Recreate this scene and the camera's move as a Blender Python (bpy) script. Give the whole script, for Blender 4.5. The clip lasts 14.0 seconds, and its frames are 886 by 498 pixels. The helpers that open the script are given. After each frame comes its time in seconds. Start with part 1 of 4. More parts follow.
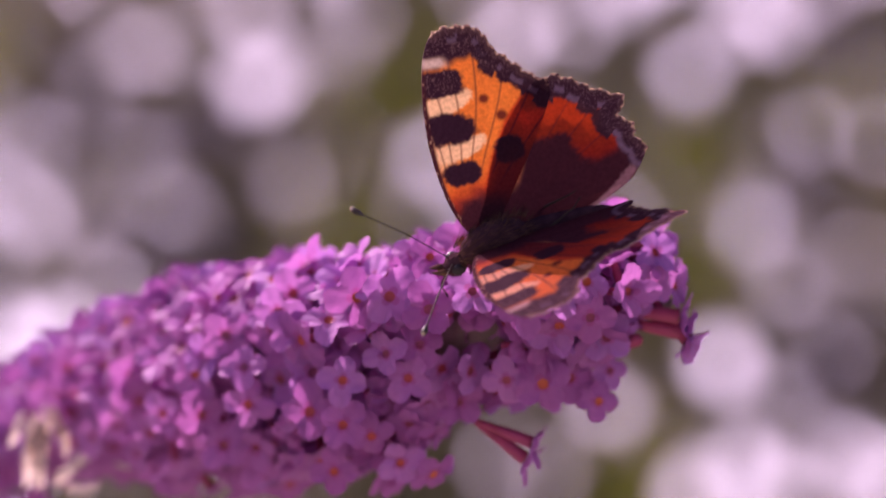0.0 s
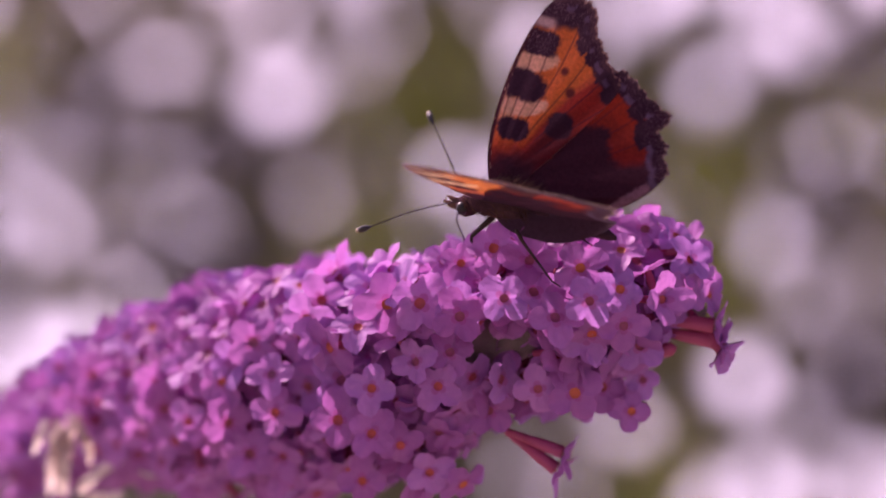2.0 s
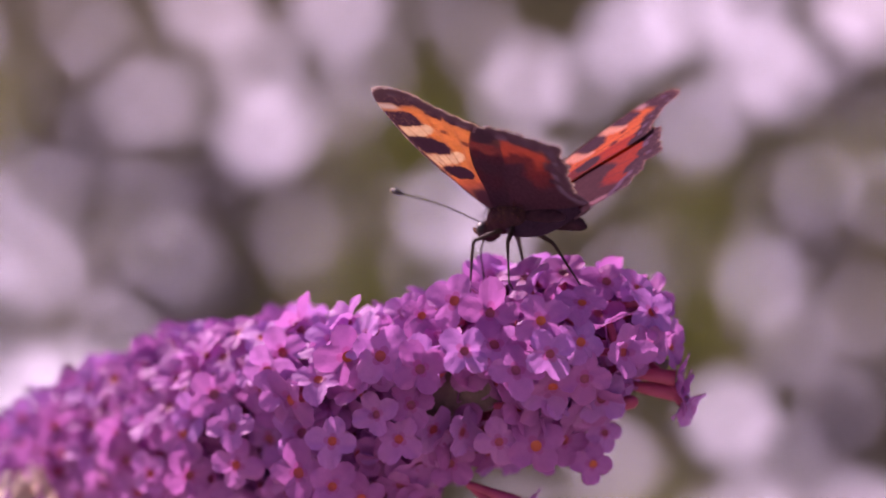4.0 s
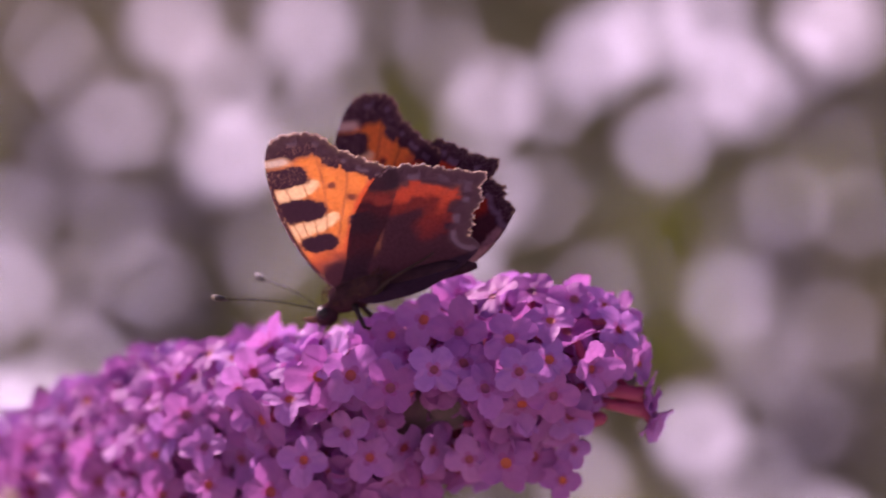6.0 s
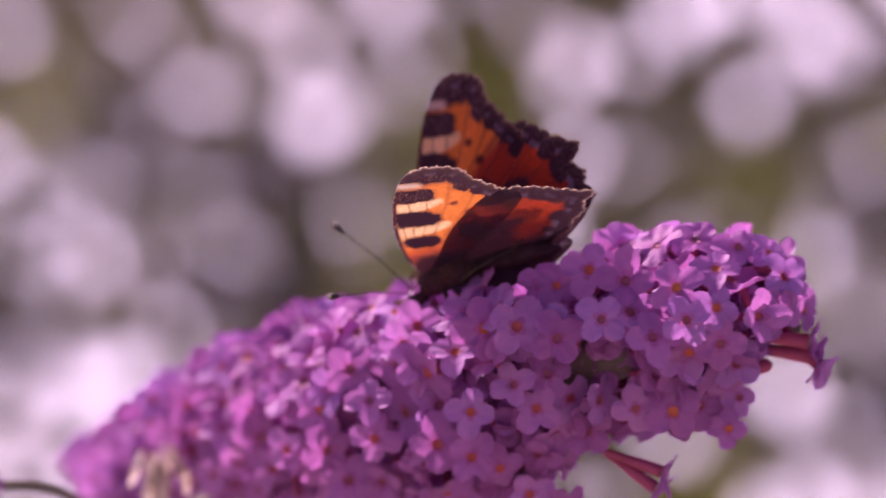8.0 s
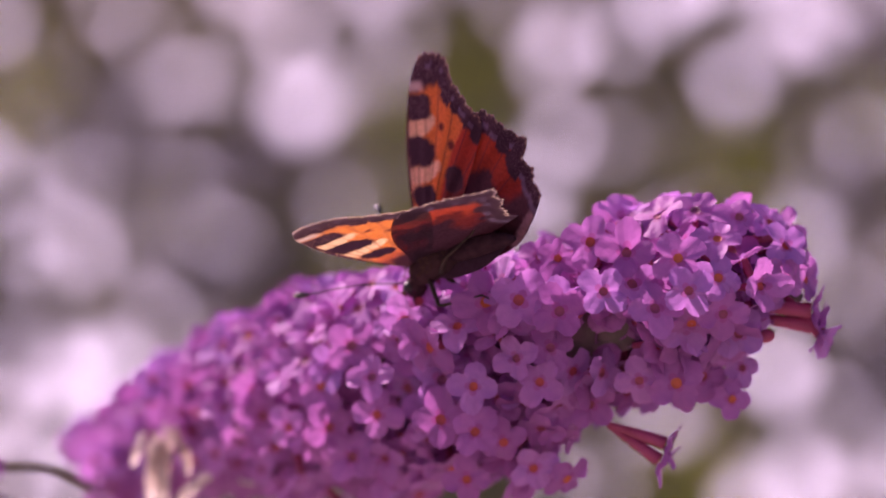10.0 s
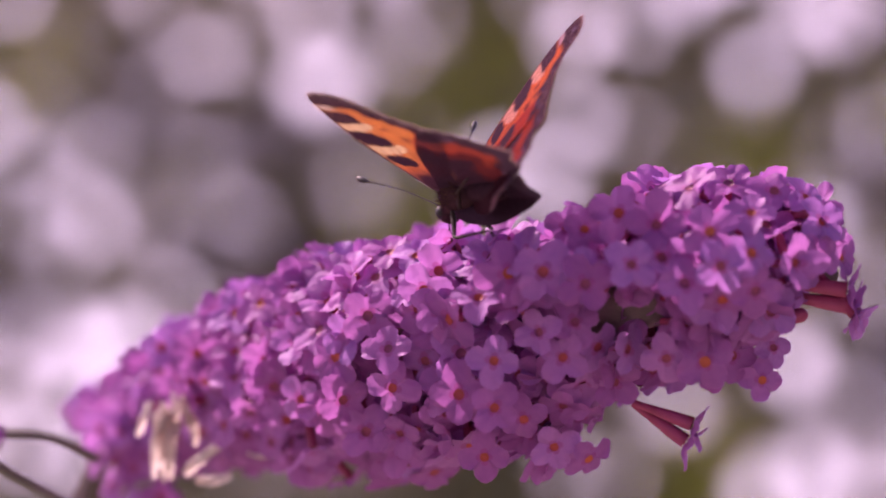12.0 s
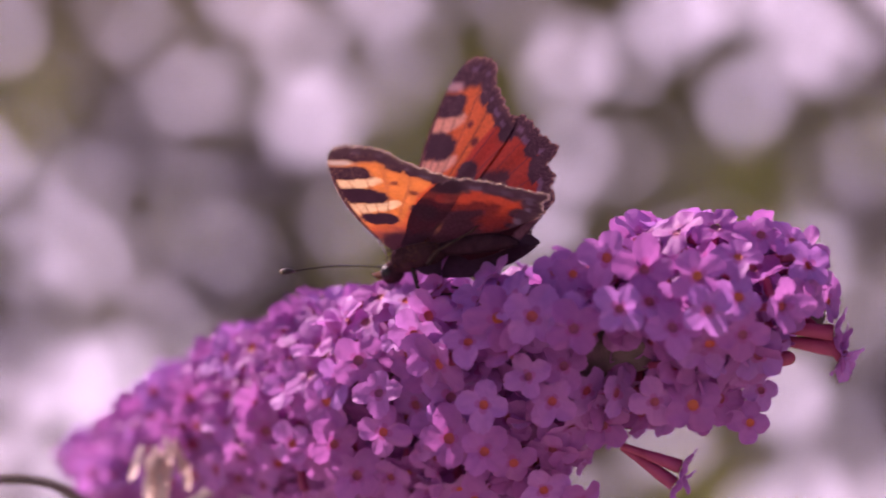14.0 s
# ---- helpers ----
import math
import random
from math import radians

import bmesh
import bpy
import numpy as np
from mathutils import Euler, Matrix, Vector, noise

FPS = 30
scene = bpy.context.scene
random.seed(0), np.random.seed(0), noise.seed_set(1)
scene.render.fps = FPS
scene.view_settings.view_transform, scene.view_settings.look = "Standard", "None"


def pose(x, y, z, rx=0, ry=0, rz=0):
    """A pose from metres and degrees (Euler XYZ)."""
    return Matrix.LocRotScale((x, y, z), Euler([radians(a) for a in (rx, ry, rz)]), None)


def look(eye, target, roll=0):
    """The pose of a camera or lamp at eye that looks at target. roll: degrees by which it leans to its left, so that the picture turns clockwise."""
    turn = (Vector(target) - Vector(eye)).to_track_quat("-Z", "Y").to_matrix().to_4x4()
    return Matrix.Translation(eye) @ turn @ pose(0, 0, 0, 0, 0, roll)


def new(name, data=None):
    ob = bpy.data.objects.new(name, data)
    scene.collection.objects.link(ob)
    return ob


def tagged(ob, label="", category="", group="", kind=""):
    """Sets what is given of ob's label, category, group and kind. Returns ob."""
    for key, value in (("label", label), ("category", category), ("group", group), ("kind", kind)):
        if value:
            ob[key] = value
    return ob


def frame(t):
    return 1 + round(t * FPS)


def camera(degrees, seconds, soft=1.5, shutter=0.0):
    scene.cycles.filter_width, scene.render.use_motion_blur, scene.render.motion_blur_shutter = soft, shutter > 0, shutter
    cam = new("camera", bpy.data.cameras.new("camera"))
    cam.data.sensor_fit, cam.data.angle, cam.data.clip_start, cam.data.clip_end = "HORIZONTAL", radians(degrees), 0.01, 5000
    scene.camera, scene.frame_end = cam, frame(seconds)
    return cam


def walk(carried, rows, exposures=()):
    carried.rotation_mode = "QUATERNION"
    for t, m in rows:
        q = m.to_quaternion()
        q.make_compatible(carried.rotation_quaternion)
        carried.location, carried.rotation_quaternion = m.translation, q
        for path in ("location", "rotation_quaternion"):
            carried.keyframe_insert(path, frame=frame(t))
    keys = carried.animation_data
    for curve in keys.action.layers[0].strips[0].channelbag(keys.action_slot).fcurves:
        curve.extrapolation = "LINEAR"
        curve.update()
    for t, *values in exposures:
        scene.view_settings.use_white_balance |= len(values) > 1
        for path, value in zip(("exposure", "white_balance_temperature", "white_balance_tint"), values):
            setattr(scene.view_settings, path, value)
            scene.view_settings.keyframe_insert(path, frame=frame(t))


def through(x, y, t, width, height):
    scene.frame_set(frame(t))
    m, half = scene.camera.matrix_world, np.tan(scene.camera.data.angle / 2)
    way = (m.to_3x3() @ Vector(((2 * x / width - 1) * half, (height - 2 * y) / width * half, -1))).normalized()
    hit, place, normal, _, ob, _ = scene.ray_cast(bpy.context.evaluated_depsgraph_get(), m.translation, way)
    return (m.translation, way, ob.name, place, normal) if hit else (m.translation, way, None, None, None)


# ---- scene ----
cam = camera(14, 14.0, soft=1.9, shutter=0.5)
# a long lens, wide open
cam.data.dof.use_dof = True
cam.data.dof.focus_distance = 0.396
cam.data.dof.aperture_fstop = 12.6
cam.data.dof.aperture_blades = 0
PATH = [
    (0, (0.01298, -0.41153, 1.31698), (0.01981, 1.58846, 1.32144), 0.22),
    (0.5, (0.0128, -0.41173, 1.31628), (0.01568, 1.58825, 1.31018), 0.32),
    (1, (0.01448, -0.41496, 1.31696), (0.01792, 1.58503, 1.32001), 0.23),
    (1.5, (0.01364, -0.41207, 1.31734), (0.01554, 1.58788, 1.3321), 0.4),
    (2, (0.0114, -0.40551, 1.31593), (0.00886, 1.59444, 1.32911), 0.53),
    (2.5, (0.01181, -0.40131, 1.31479), (0.00331, 1.59861, 1.33006), 0.36),
    (3, (0.01618, -0.40305, 1.31661), (0.01159, 1.59679, 1.34142), 0.77),
    (3.2, (0.01606, -0.4032, 1.31671), (0.01711, 1.59657, 1.34726), 0.5),
    (5.3, (0.01268, -0.40758, 1.31965), (0.0264, 1.59203, 1.35668), 1.42),
    (5.5, (0.01257, -0.40773, 1.31975), (0.02978, 1.59183, 1.35844), 1.75),
    (6, (0.01469, -0.40798, 1.31761), (0.03432, 1.59142, 1.36227), 0.03),
    (6.5, (0.01112, -0.40806, 1.31844), (0.00796, 1.59146, 1.36217), 0.16),
    (7, (0.01102, -0.40798, 1.31874), (0.00457, 1.59171, 1.35337), 0.23),
    (7.5, (0.01005, -0.41064, 1.31888), (-0.00359, 1.58908, 1.34927), -0.23),
    (8, (0.00466, -0.40784, 1.31618), (-0.01696, 1.59188, 1.34164), -0.91),
    (8.5, (0.00242, -0.41169, 1.31654), (-0.02589, 1.58804, 1.33403), -1.2),
    (8.7, (0.00244, -0.41146, 1.31647), (-0.00717, 1.58847, 1.33038), -1.64),
    (10.8, (0.00309, -0.40485, 1.31437), (-0.02395, 1.59488, 1.33365), -2.17),
    (11, (0.00311, -0.40462, 1.3143), (-0.0297, 1.59505, 1.33004), -2.27),
    (11.5, (-0.00062, -0.40049, 1.31337), (-0.03068, 1.5992, 1.33129), -1.72),
    (12, (0.00186, -0.39137, 1.31332), (-0.01943, 1.6085, 1.3222), -0.48),
    (12.5, (0.00401, -0.38921, 1.31421), (-0.01733, 1.61066, 1.32379), -0.95),
    (13, (0.00053, -0.39036, 1.31433), (-0.01759, 1.60952, 1.3269), -0.85),
    (13.5, (-0.00119, -0.39341, 1.3159), (-0.01768, 1.60642, 1.33623), -0.93),
    (14, (0.00209, -0.39458, 1.31467), (-0.01418, 1.60517, 1.34156), -0.74),
]
walk(cam, [(t, look(eye, aim, roll)) for t, eye, aim, roll in PATH], exposures=[(0.0, 0.75, 6600, 58), (14.0, 0.75, 6600, 58)])

# ---------------------------------------------------------------- world, sun, exposure
world = bpy.data.worlds.new("sky")
scene.world = world
world.use_nodes = True
wt = world.node_tree
wt.nodes.clear()
sky = wt.nodes.new("ShaderNodeTexSky")
sky.sky_type = "NISHITA"
sky.sun_disc = False
SUN_UP, SUN_ROUND = 47.0, -47.0   # degrees above the horizon, and from +y towards +x
sky.sun_elevation = radians(SUN_UP)
sky.sun_rotation = radians(SUN_ROUND)
sky.dust_density = 3.0
wbg = wt.nodes.new("ShaderNodeBackground")
wbg.inputs["Strength"].default_value = 0.09
wout = wt.nodes.new("ShaderNodeOutputWorld")
wt.links.new(sky.outputs[0], wbg.inputs[0])
wt.links.new(wbg.outputs[0], wout.inputs[0])

sun_data = bpy.data.lights.new("sun", "SUN")
sun_data.energy = 5.0
sun_data.angle = radians(0.5)
sun_data.color = (1.0, 0.92, 0.82)
sun = new("sun", sun_data)
to_sun = Vector((math.sin(radians(SUN_ROUND)) * math.cos(radians(SUN_UP)),
                 math.cos(radians(SUN_ROUND)) * math.cos(radians(SUN_UP)), math.sin(radians(SUN_UP))))
sun.matrix_world = look(to_sun * 20, (0, 0, 0))

MM = 0.001


# ---------------------------------------------------------------- materials
def shader(name):
    m = bpy.data.materials.new(name)
    m.use_nodes = True
    t = m.node_tree
    t.nodes.clear()
    out = t.nodes.new("ShaderNodeOutputMaterial")
    return m, t, out


def ramp(t, source, stops):
    r = t.nodes.new("ShaderNodeValToRGB")
    while len(r.color_ramp.elements) < len(stops):
        r.color_ramp.elements.new(0.5)
    for e, (p, c) in zip(r.color_ramp.elements, stops):
        e.position, e.color = p, (*c, 1)
    t.links.new(source, r.inputs[0])
    return r.outputs[0]


def noise_of(t, scale, detail=4.0, coords="Object"):
    tc = t.nodes.new("ShaderNodeTexCoord")
    n = t.nodes.new("ShaderNodeTexNoise")
    n.inputs["Scale"].default_value = scale
    n.inputs["Detail"].default_value = detail
    t.links.new(tc.outputs[coords], n.inputs["Vector"])
    return n.outputs["Fac"]


def blend(t, a, b, fac, kind="MIX"):
    m = t.nodes.new("ShaderNodeMix")
    m.data_type, m.blend_type = "RGBA", kind
    ins = [s for s in m.inputs if s.enabled]
    for sock, val in zip(ins, (fac, a, b)):
        if isinstance(val, (int, float)):
            sock.default_value = val
        elif isinstance(val, tuple):
            sock.default_value = (*val, 1)
        else:
            t.links.new(val, sock)
    return [s for s in m.outputs if s.enabled][0]


def bump_of(t, height, strength, distance):
    b = t.nodes.new("ShaderNodeBump")
    b.inputs["Strength"].default_value = strength
    b.inputs["Distance"].default_value = distance
    t.links.new(height, b.inputs["Height"])
    return b.outputs[0]


def thin_surface(t, out, color, through_part, gloss, rough, normal=None, through_color=None):
    """A thin sheet: part of the light is scattered back, part shines through, with a little gloss."""
    p = t.nodes.new("ShaderNodeBsdfPrincipled")
    p.inputs["Roughness"].default_value = rough
    p.inputs["Specular IOR Level"].default_value = gloss
    tr = t.nodes.new("ShaderNodeBsdfTranslucent")
    mix = t.nodes.new("ShaderNodeMixShader")
    mix.inputs[0].default_value = through_part
    t.links.new(color, p.inputs["Base Color"])
    t.links.new(through_color or color, tr.inputs["Color"])
    if normal is not None:
        t.links.new(normal, p.inputs["Normal"])
        t.links.new(normal, tr.inputs["Normal"])
    t.links.new(p.outputs[0], mix.inputs[1])
    t.links.new(tr.outputs[0], mix.inputs[2])
    t.links.new(mix.outputs[0], out.inputs[0])


def solid(name, stops, scale, rough=0.6, gloss=0.4, bump=0.0, bump_size=0.0005):
    m, t, out = shader(name)
    n = noise_of(t, scale)
    c = ramp(t, n, stops)
    p = t.nodes.new("ShaderNodeBsdfPrincipled")
    p.inputs["Roughness"].default_value = rough
    p.inputs["Specular IOR Level"].default_value = gloss
    t.links.new(c, p.inputs["Base Color"])
    if bump:
        t.links.new(bump_of(t, noise_of(t, scale * 4, 6), bump, bump_size), p.inputs["Normal"])
    t.links.new(p.outputs[0], out.inputs[0])
    return m


def petal_material(name, tones):
    m, t, out = shader(name)
    info = t.nodes.new("ShaderNodeObjectInfo")
    isl = t.nodes.new("ShaderNodeNewGeometry")
    add = t.nodes.new("ShaderNodeMath")
    add.operation = "ADD"
    t.links.new(info.outputs["Random"], add.inputs[0])
    t.links.new(isl.outputs["Random Per Island"], add.inputs[1])
    fr = t.nodes.new("ShaderNodeMath")
    fr.operation = "FRACT"
    t.links.new(add.outputs[0], fr.inputs[0])
    tone = ramp(t, fr.outputs[0], tones)
    vein = ramp(t, noise_of(t, 900, 3), [(0.3, (0.75, 0.7, 0.85)), (0.7, (1.1, 1.1, 1.05))])
    c = blend(t, tone, vein, 0.40, "MULTIPLY")
    nrm = bump_of(t, noise_of(t, 1500, 4), 0.35, 0.0004)
    thin_surface(t, out, c, 0.44, 0.25, 0.55, nrm)
    return m


def wing_material(name, gamma, haze_lift, through, tint):
    """Scales on one face of the wing; gamma tells how strongly they colour the light that comes through."""
    m, t, out = shader(name)
    a = t.nodes.new("ShaderNodeAttribute")
    a.attribute_name = "pigment"
    grain = ramp(t, noise_of(t, 2600, 3), [(0.3, (0.72, 0.70, 0.70)), (0.7, (1.15, 1.15, 1.15))])
    c = blend(t, a.outputs["Color"], grain, 0.6, "MULTIPLY")
    nrm = bump_of(t, noise_of(t, 1800, 3), 0.25, 0.0002)
    # an even purplish lift put into the scale colour imitates haze over the blacks
    lit = blend(t, blend(t, c, tint, 1.0, "MULTIPLY"), haze_lift, 1.0, "ADD")
    glow = t.nodes.new("ShaderNodeGamma")
    glow.inputs["Gamma"].default_value = gamma
    t.links.new(c, glow.inputs["Color"])
    thin_surface(t, out, lit, through, 0.06, 0.7, nrm, glow.outputs[0])
    return m


def leaf_material(name, stops, scale=4.0, through_part=0.35):
    m, t, out = shader(name)
    isl = t.nodes.new("ShaderNodeNewGeometry")
    patch = noise_of(t, scale, 2)
    mixv = t.nodes.new("ShaderNodeMath")
    mixv.operation = "MULTIPLY_ADD"
    t.links.new(isl.outputs["Random Per Island"], mixv.inputs[0])
    mixv.inputs[1].default_value = 0.30
    sh = t.nodes.new("ShaderNodeMath")
    sh.operation = "SUBTRACT"
    t.links.new(patch, sh.inputs[0])
    sh.inputs[1].default_value = 0.15
    t.links.new(sh.outputs[0], mixv.inputs[2])
    c = ramp(t, mixv.outputs[0], stops)
    thin_surface(t, out, c, through_part, 0.3, 0.5)
    return m


def throat_material():
    """Red to orange, from floret to floret."""
    m, t, out = shader("throat")
    info = t.nodes.new("ShaderNodeObjectInfo")
    c = ramp(t, info.outputs["Random"], [(0.0, (0.26, 0.040, 0.12)), (0.35, (0.32, 0.040, 0.080)), (0.65, (0.44, 0.045, 0.045)), (0.9, (0.50, 0.065, 0.035)), (1.0, (0.58, 0.11, 0.035))])
    c = blend(t, c, ramp(t, noise_of(t, 1600), [(0.3, (0.6, 0.6, 0.6)), (0.7, (1, 1, 1))]), 0.6, "MULTIPLY")
    p = t.nodes.new("ShaderNodeBsdfPrincipled")
    p.inputs["Roughness"].default_value = 0.6
    t.links.new(c, p.inputs["Base Color"])
    t.links.new(p.outputs[0], out.inputs[0])
    return m


M_PETAL = petal_material("petal", [(0.0, (0.43, 0.128, 0.39)), (0.35, (0.49, 0.158, 0.455)), (0.7, (0.57, 0.212, 0.55)), (1.0, (0.49, 0.202, 0.56))])
M_HEART = petal_material("petal_heart", [(0.0, (0.43, 0.095, 0.32)), (0.5, (0.48, 0.125, 0.37)), (1.0, (0.52, 0.15, 0.43))])
M_WING = wing_material("wing_scales", 1.10, (0.046, 0.019, 0.034), 0.75, (0.80, 0.40, 0.55))
M_UNDER = wing_material("underside_scales", 0.47, (0.078, 0.036, 0.064), 0.57, (0.80, 0.58, 0.80))
M_TUBE = solid("corolla_tube", [(0.3, (0.27, 0.026, 0.070)), (0.7, (0.38, 0.052, 0.13))], 500, 0.55)
M_THROAT = throat_material()
M_STALK = solid("stalk", [(0.3, (0.09, 0.07, 0.05)), (0.7, (0.16, 0.10, 0.11))], 300, 0.7, 0.3, 0.5)
def bract_material():
    m, t, out = shader("dry_bract")
    c = ramp(t, noise_of(t, 130), [(0.25, (0.50, 0.30, 0.24)), (0.45, (0.70, 0.57, 0.50)), (0.7, (0.78, 0.72, 0.70))])
    thin_surface(t, out, c, 0.58, 0.2, 0.6, bump_of(t, noise_of(t, 700, 4), 0.5, 0.0004))
    return m


M_BRACT = bract_material()
M_CORE = solid("spike_core", [(0.3, (0.13, 0.10, 0.085)), (0.7, (0.22, 0.13, 0.15))], 400, 0.8, 0.2, 0.6)
M_BODY = solid("body_hair_brown", [(0.3, (0.045, 0.020, 0.028)), (0.7, (0.080, 0.036, 0.042))], 900, 1.0, 0.0, 0.8, 0.0003)
M_ABDOMEN = solid("abdomen_brown", [(0.3, (0.034, 0.015, 0.024)), (0.7, (0.060, 0.026, 0.036))], 900, 1.0, 0.0, 0.8, 0.0003)
M_FUZZ = solid("fuzz", [(0.3, (0.060, 0.028, 0.028)), (0.7, (0.16, 0.080, 0.052))], 700, 1.0, 0.0)
M_LEG = solid("leg_chitin", [(0.3, (0.03, 0.018, 0.016)), (0.7, (0.06, 0.032, 0.028))], 800, 0.6, 0.15)
M_CLUB = solid("antenna_club", [(0.3, (0.02, 0.015, 0.015)), (0.7, (0.05, 0.03, 0.025))], 900, 0.5)
M_PALE = solid("antenna_tip", [(0.3, (0.35, 0.25, 0.15)), (0.7, (0.5, 0.38, 0.25))], 900, 0.6)
M_EYE = solid("eye", [(0.3, (0.015, 0.010, 0.012)), (0.7, (0.03, 0.018, 0.020))], 1500, 0.4, 0.3)
M_LEAF = leaf_material("shrub_leaf", [(0.16, (0.15, 0.140, 0.10)), (0.32, (0.29, 0.270, 0.17)), (0.48, (0.39, 0.365, 0.22)),
                                      (0.62, (0.47, 0.44, 0.29)), (0.85, (0.60, 0.54, 0.44))], 5.0, 0.62)
M_YOUNG = leaf_material("young_leaf", [(0.20, (0.32, 0.32, 0.12)), (0.45, (0.50, 0.52, 0.10)), (0.80, (0.62, 0.66, 0.12))], 6.0, 0.65)
# leaf colour darkened to stand in for shade deep in the foliage
M_DARK = leaf_material("shade_dark_leaf", [(0.20, (0.12, 0.10, 0.115)), (0.50, (0.20, 0.17, 0.17)), (0.80, (0.30, 0.25, 0.22))], 6.0, 0.50)
M_BARK = solid("bark", [(0.3, (0.06, 0.045, 0.035)), (0.7, (0.14, 0.11, 0.085))], 40, 0.85, 0.2, 0.8, 0.004)
M_GROUND = solid("dry_lawn", [(0.3, (0.18, 0.180, 0.135)), (0.55, (0.25, 0.245, 0.19)), (0.75, (0.31, 0.30, 0.24))], 1.5, 0.9, 0.2, 0.5, 0.01)


# ---------------------------------------------------------------- mesh helpers
def mesh_of(name, verts, faces, mats, mat_ids=None, smooth=True):
    me = bpy.data.meshes.new(name)
    me.from_pydata([tuple(v) for v in verts], [], [tuple(f) for f in faces])
    for m in mats:
        me.materials.append(m)
    if mat_ids is not None:
        me.polygons.foreach_set("material_index", np.asarray(mat_ids, dtype=np.int32))
    if smooth:
        me.polygons.foreach_set("use_smooth", np.ones(len(me.polygons), dtype=bool))
    me.update()
    return me


def child(name, me, parent, label="", m=None):
    ob = new(name, me)
    ob.parent = parent
    if m is not None:
        ob.matrix_basis = m
    return tagged(ob, label) if label else ob


def tube_data(points, radii, sides=8, caps=True):
    """Vertices and faces of a round tube along points."""
    pts = [Vector(p) for p in points]
    verts, faces = [], []
    up = Vector((0.13, 0.31, 0.94))
    for i, p in enumerate(pts):
        d = (pts[min(i + 1, len(pts) - 1)] - pts[max(i - 1, 0)]).normalized()
        a = d.cross(up)
        if a.length < 1e-3:
            a = d.cross(Vector((1, 0, 0)))
        a.normalize()
        b = d.cross(a)
        for k in range(sides):
            w = 2 * math.pi * k / sides
            verts.append(p + (a * math.cos(w) + b * math.sin(w)) * radii[i])
    for i in range(len(pts) - 1):
        for k in range(sides):
            k2 = (k + 1) % sides
            faces.append((i * sides + k, i * sides + k2, (i + 1) * sides + k2, (i + 1) * sides + k))
    if caps:
        faces.append(tuple(reversed(range(sides))))
        faces.append(tuple(range((len(pts) - 1) * sides, len(pts) * sides)))
    return verts, faces


def tube_mesh(name, points, radii, mat, sides=8):
    v, f = tube_data(points, radii, sides)
    return mesh_of(name, v, f, [mat])


def curve_points(ctrl, n):
    """n points of a smooth line through ctrl (Catmull-Rom)."""
    c = [Vector(p) for p in ctrl]
    c = [c[0] * 2 - c[1]] + c + [c[-1] * 2 - c[-2]]
    out = []
    spans = len(c) - 3
    for i in range(n):
        x = i / (n - 1) * spans
        k = min(int(x), spans - 1)
        u = x - k
        p0, p1, p2, p3 = c[k:k + 4]
        out.append(0.5 * (2 * p1 + (p2 - p0) * u + (2 * p0 - 5 * p1 + 4 * p2 - p3) * u * u + (3 * p1 - p0 - 3 * p2 + p3) * u ** 3))
    return out


# ---------------------------------------------------------------- ground
def build_ground():
    me = mesh_of("ground", [(-600, -600, 0), (600, -600, 0), (600, 900, 0), (-600, 900, 0)], [(0, 1, 2, 3)], [M_GROUND], smooth=False)
    tagged(new("ground", me), "dry straw-coloured lawn stretching under and behind the shrubs", "ground", kind="structure")


build_ground()


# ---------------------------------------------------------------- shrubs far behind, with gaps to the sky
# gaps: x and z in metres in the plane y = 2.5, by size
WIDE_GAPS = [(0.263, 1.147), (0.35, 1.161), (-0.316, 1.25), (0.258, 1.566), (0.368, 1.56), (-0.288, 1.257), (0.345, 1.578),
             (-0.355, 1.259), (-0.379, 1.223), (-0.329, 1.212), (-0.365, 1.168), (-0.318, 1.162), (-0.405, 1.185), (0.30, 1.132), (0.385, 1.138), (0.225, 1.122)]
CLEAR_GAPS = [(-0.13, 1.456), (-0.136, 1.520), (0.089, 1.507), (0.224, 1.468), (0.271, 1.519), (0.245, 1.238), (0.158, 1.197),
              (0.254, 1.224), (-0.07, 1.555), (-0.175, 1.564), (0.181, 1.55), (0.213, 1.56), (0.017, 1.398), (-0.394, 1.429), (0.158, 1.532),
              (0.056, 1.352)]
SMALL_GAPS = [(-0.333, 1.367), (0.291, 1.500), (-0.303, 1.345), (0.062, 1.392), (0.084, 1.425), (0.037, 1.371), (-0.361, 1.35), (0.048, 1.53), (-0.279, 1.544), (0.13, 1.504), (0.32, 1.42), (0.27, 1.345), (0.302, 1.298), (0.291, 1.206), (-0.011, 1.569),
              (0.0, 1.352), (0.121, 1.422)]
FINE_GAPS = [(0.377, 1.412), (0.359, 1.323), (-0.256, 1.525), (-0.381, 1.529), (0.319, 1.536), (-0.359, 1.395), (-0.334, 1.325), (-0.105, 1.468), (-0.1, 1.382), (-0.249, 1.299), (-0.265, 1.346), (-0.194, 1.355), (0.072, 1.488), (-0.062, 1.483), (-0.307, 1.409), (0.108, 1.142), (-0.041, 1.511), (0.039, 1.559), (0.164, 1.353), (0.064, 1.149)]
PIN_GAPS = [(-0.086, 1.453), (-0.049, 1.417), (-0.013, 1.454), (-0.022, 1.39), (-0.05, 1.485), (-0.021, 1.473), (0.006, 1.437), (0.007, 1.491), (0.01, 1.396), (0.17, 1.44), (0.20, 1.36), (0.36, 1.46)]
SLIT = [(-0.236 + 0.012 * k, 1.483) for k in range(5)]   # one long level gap
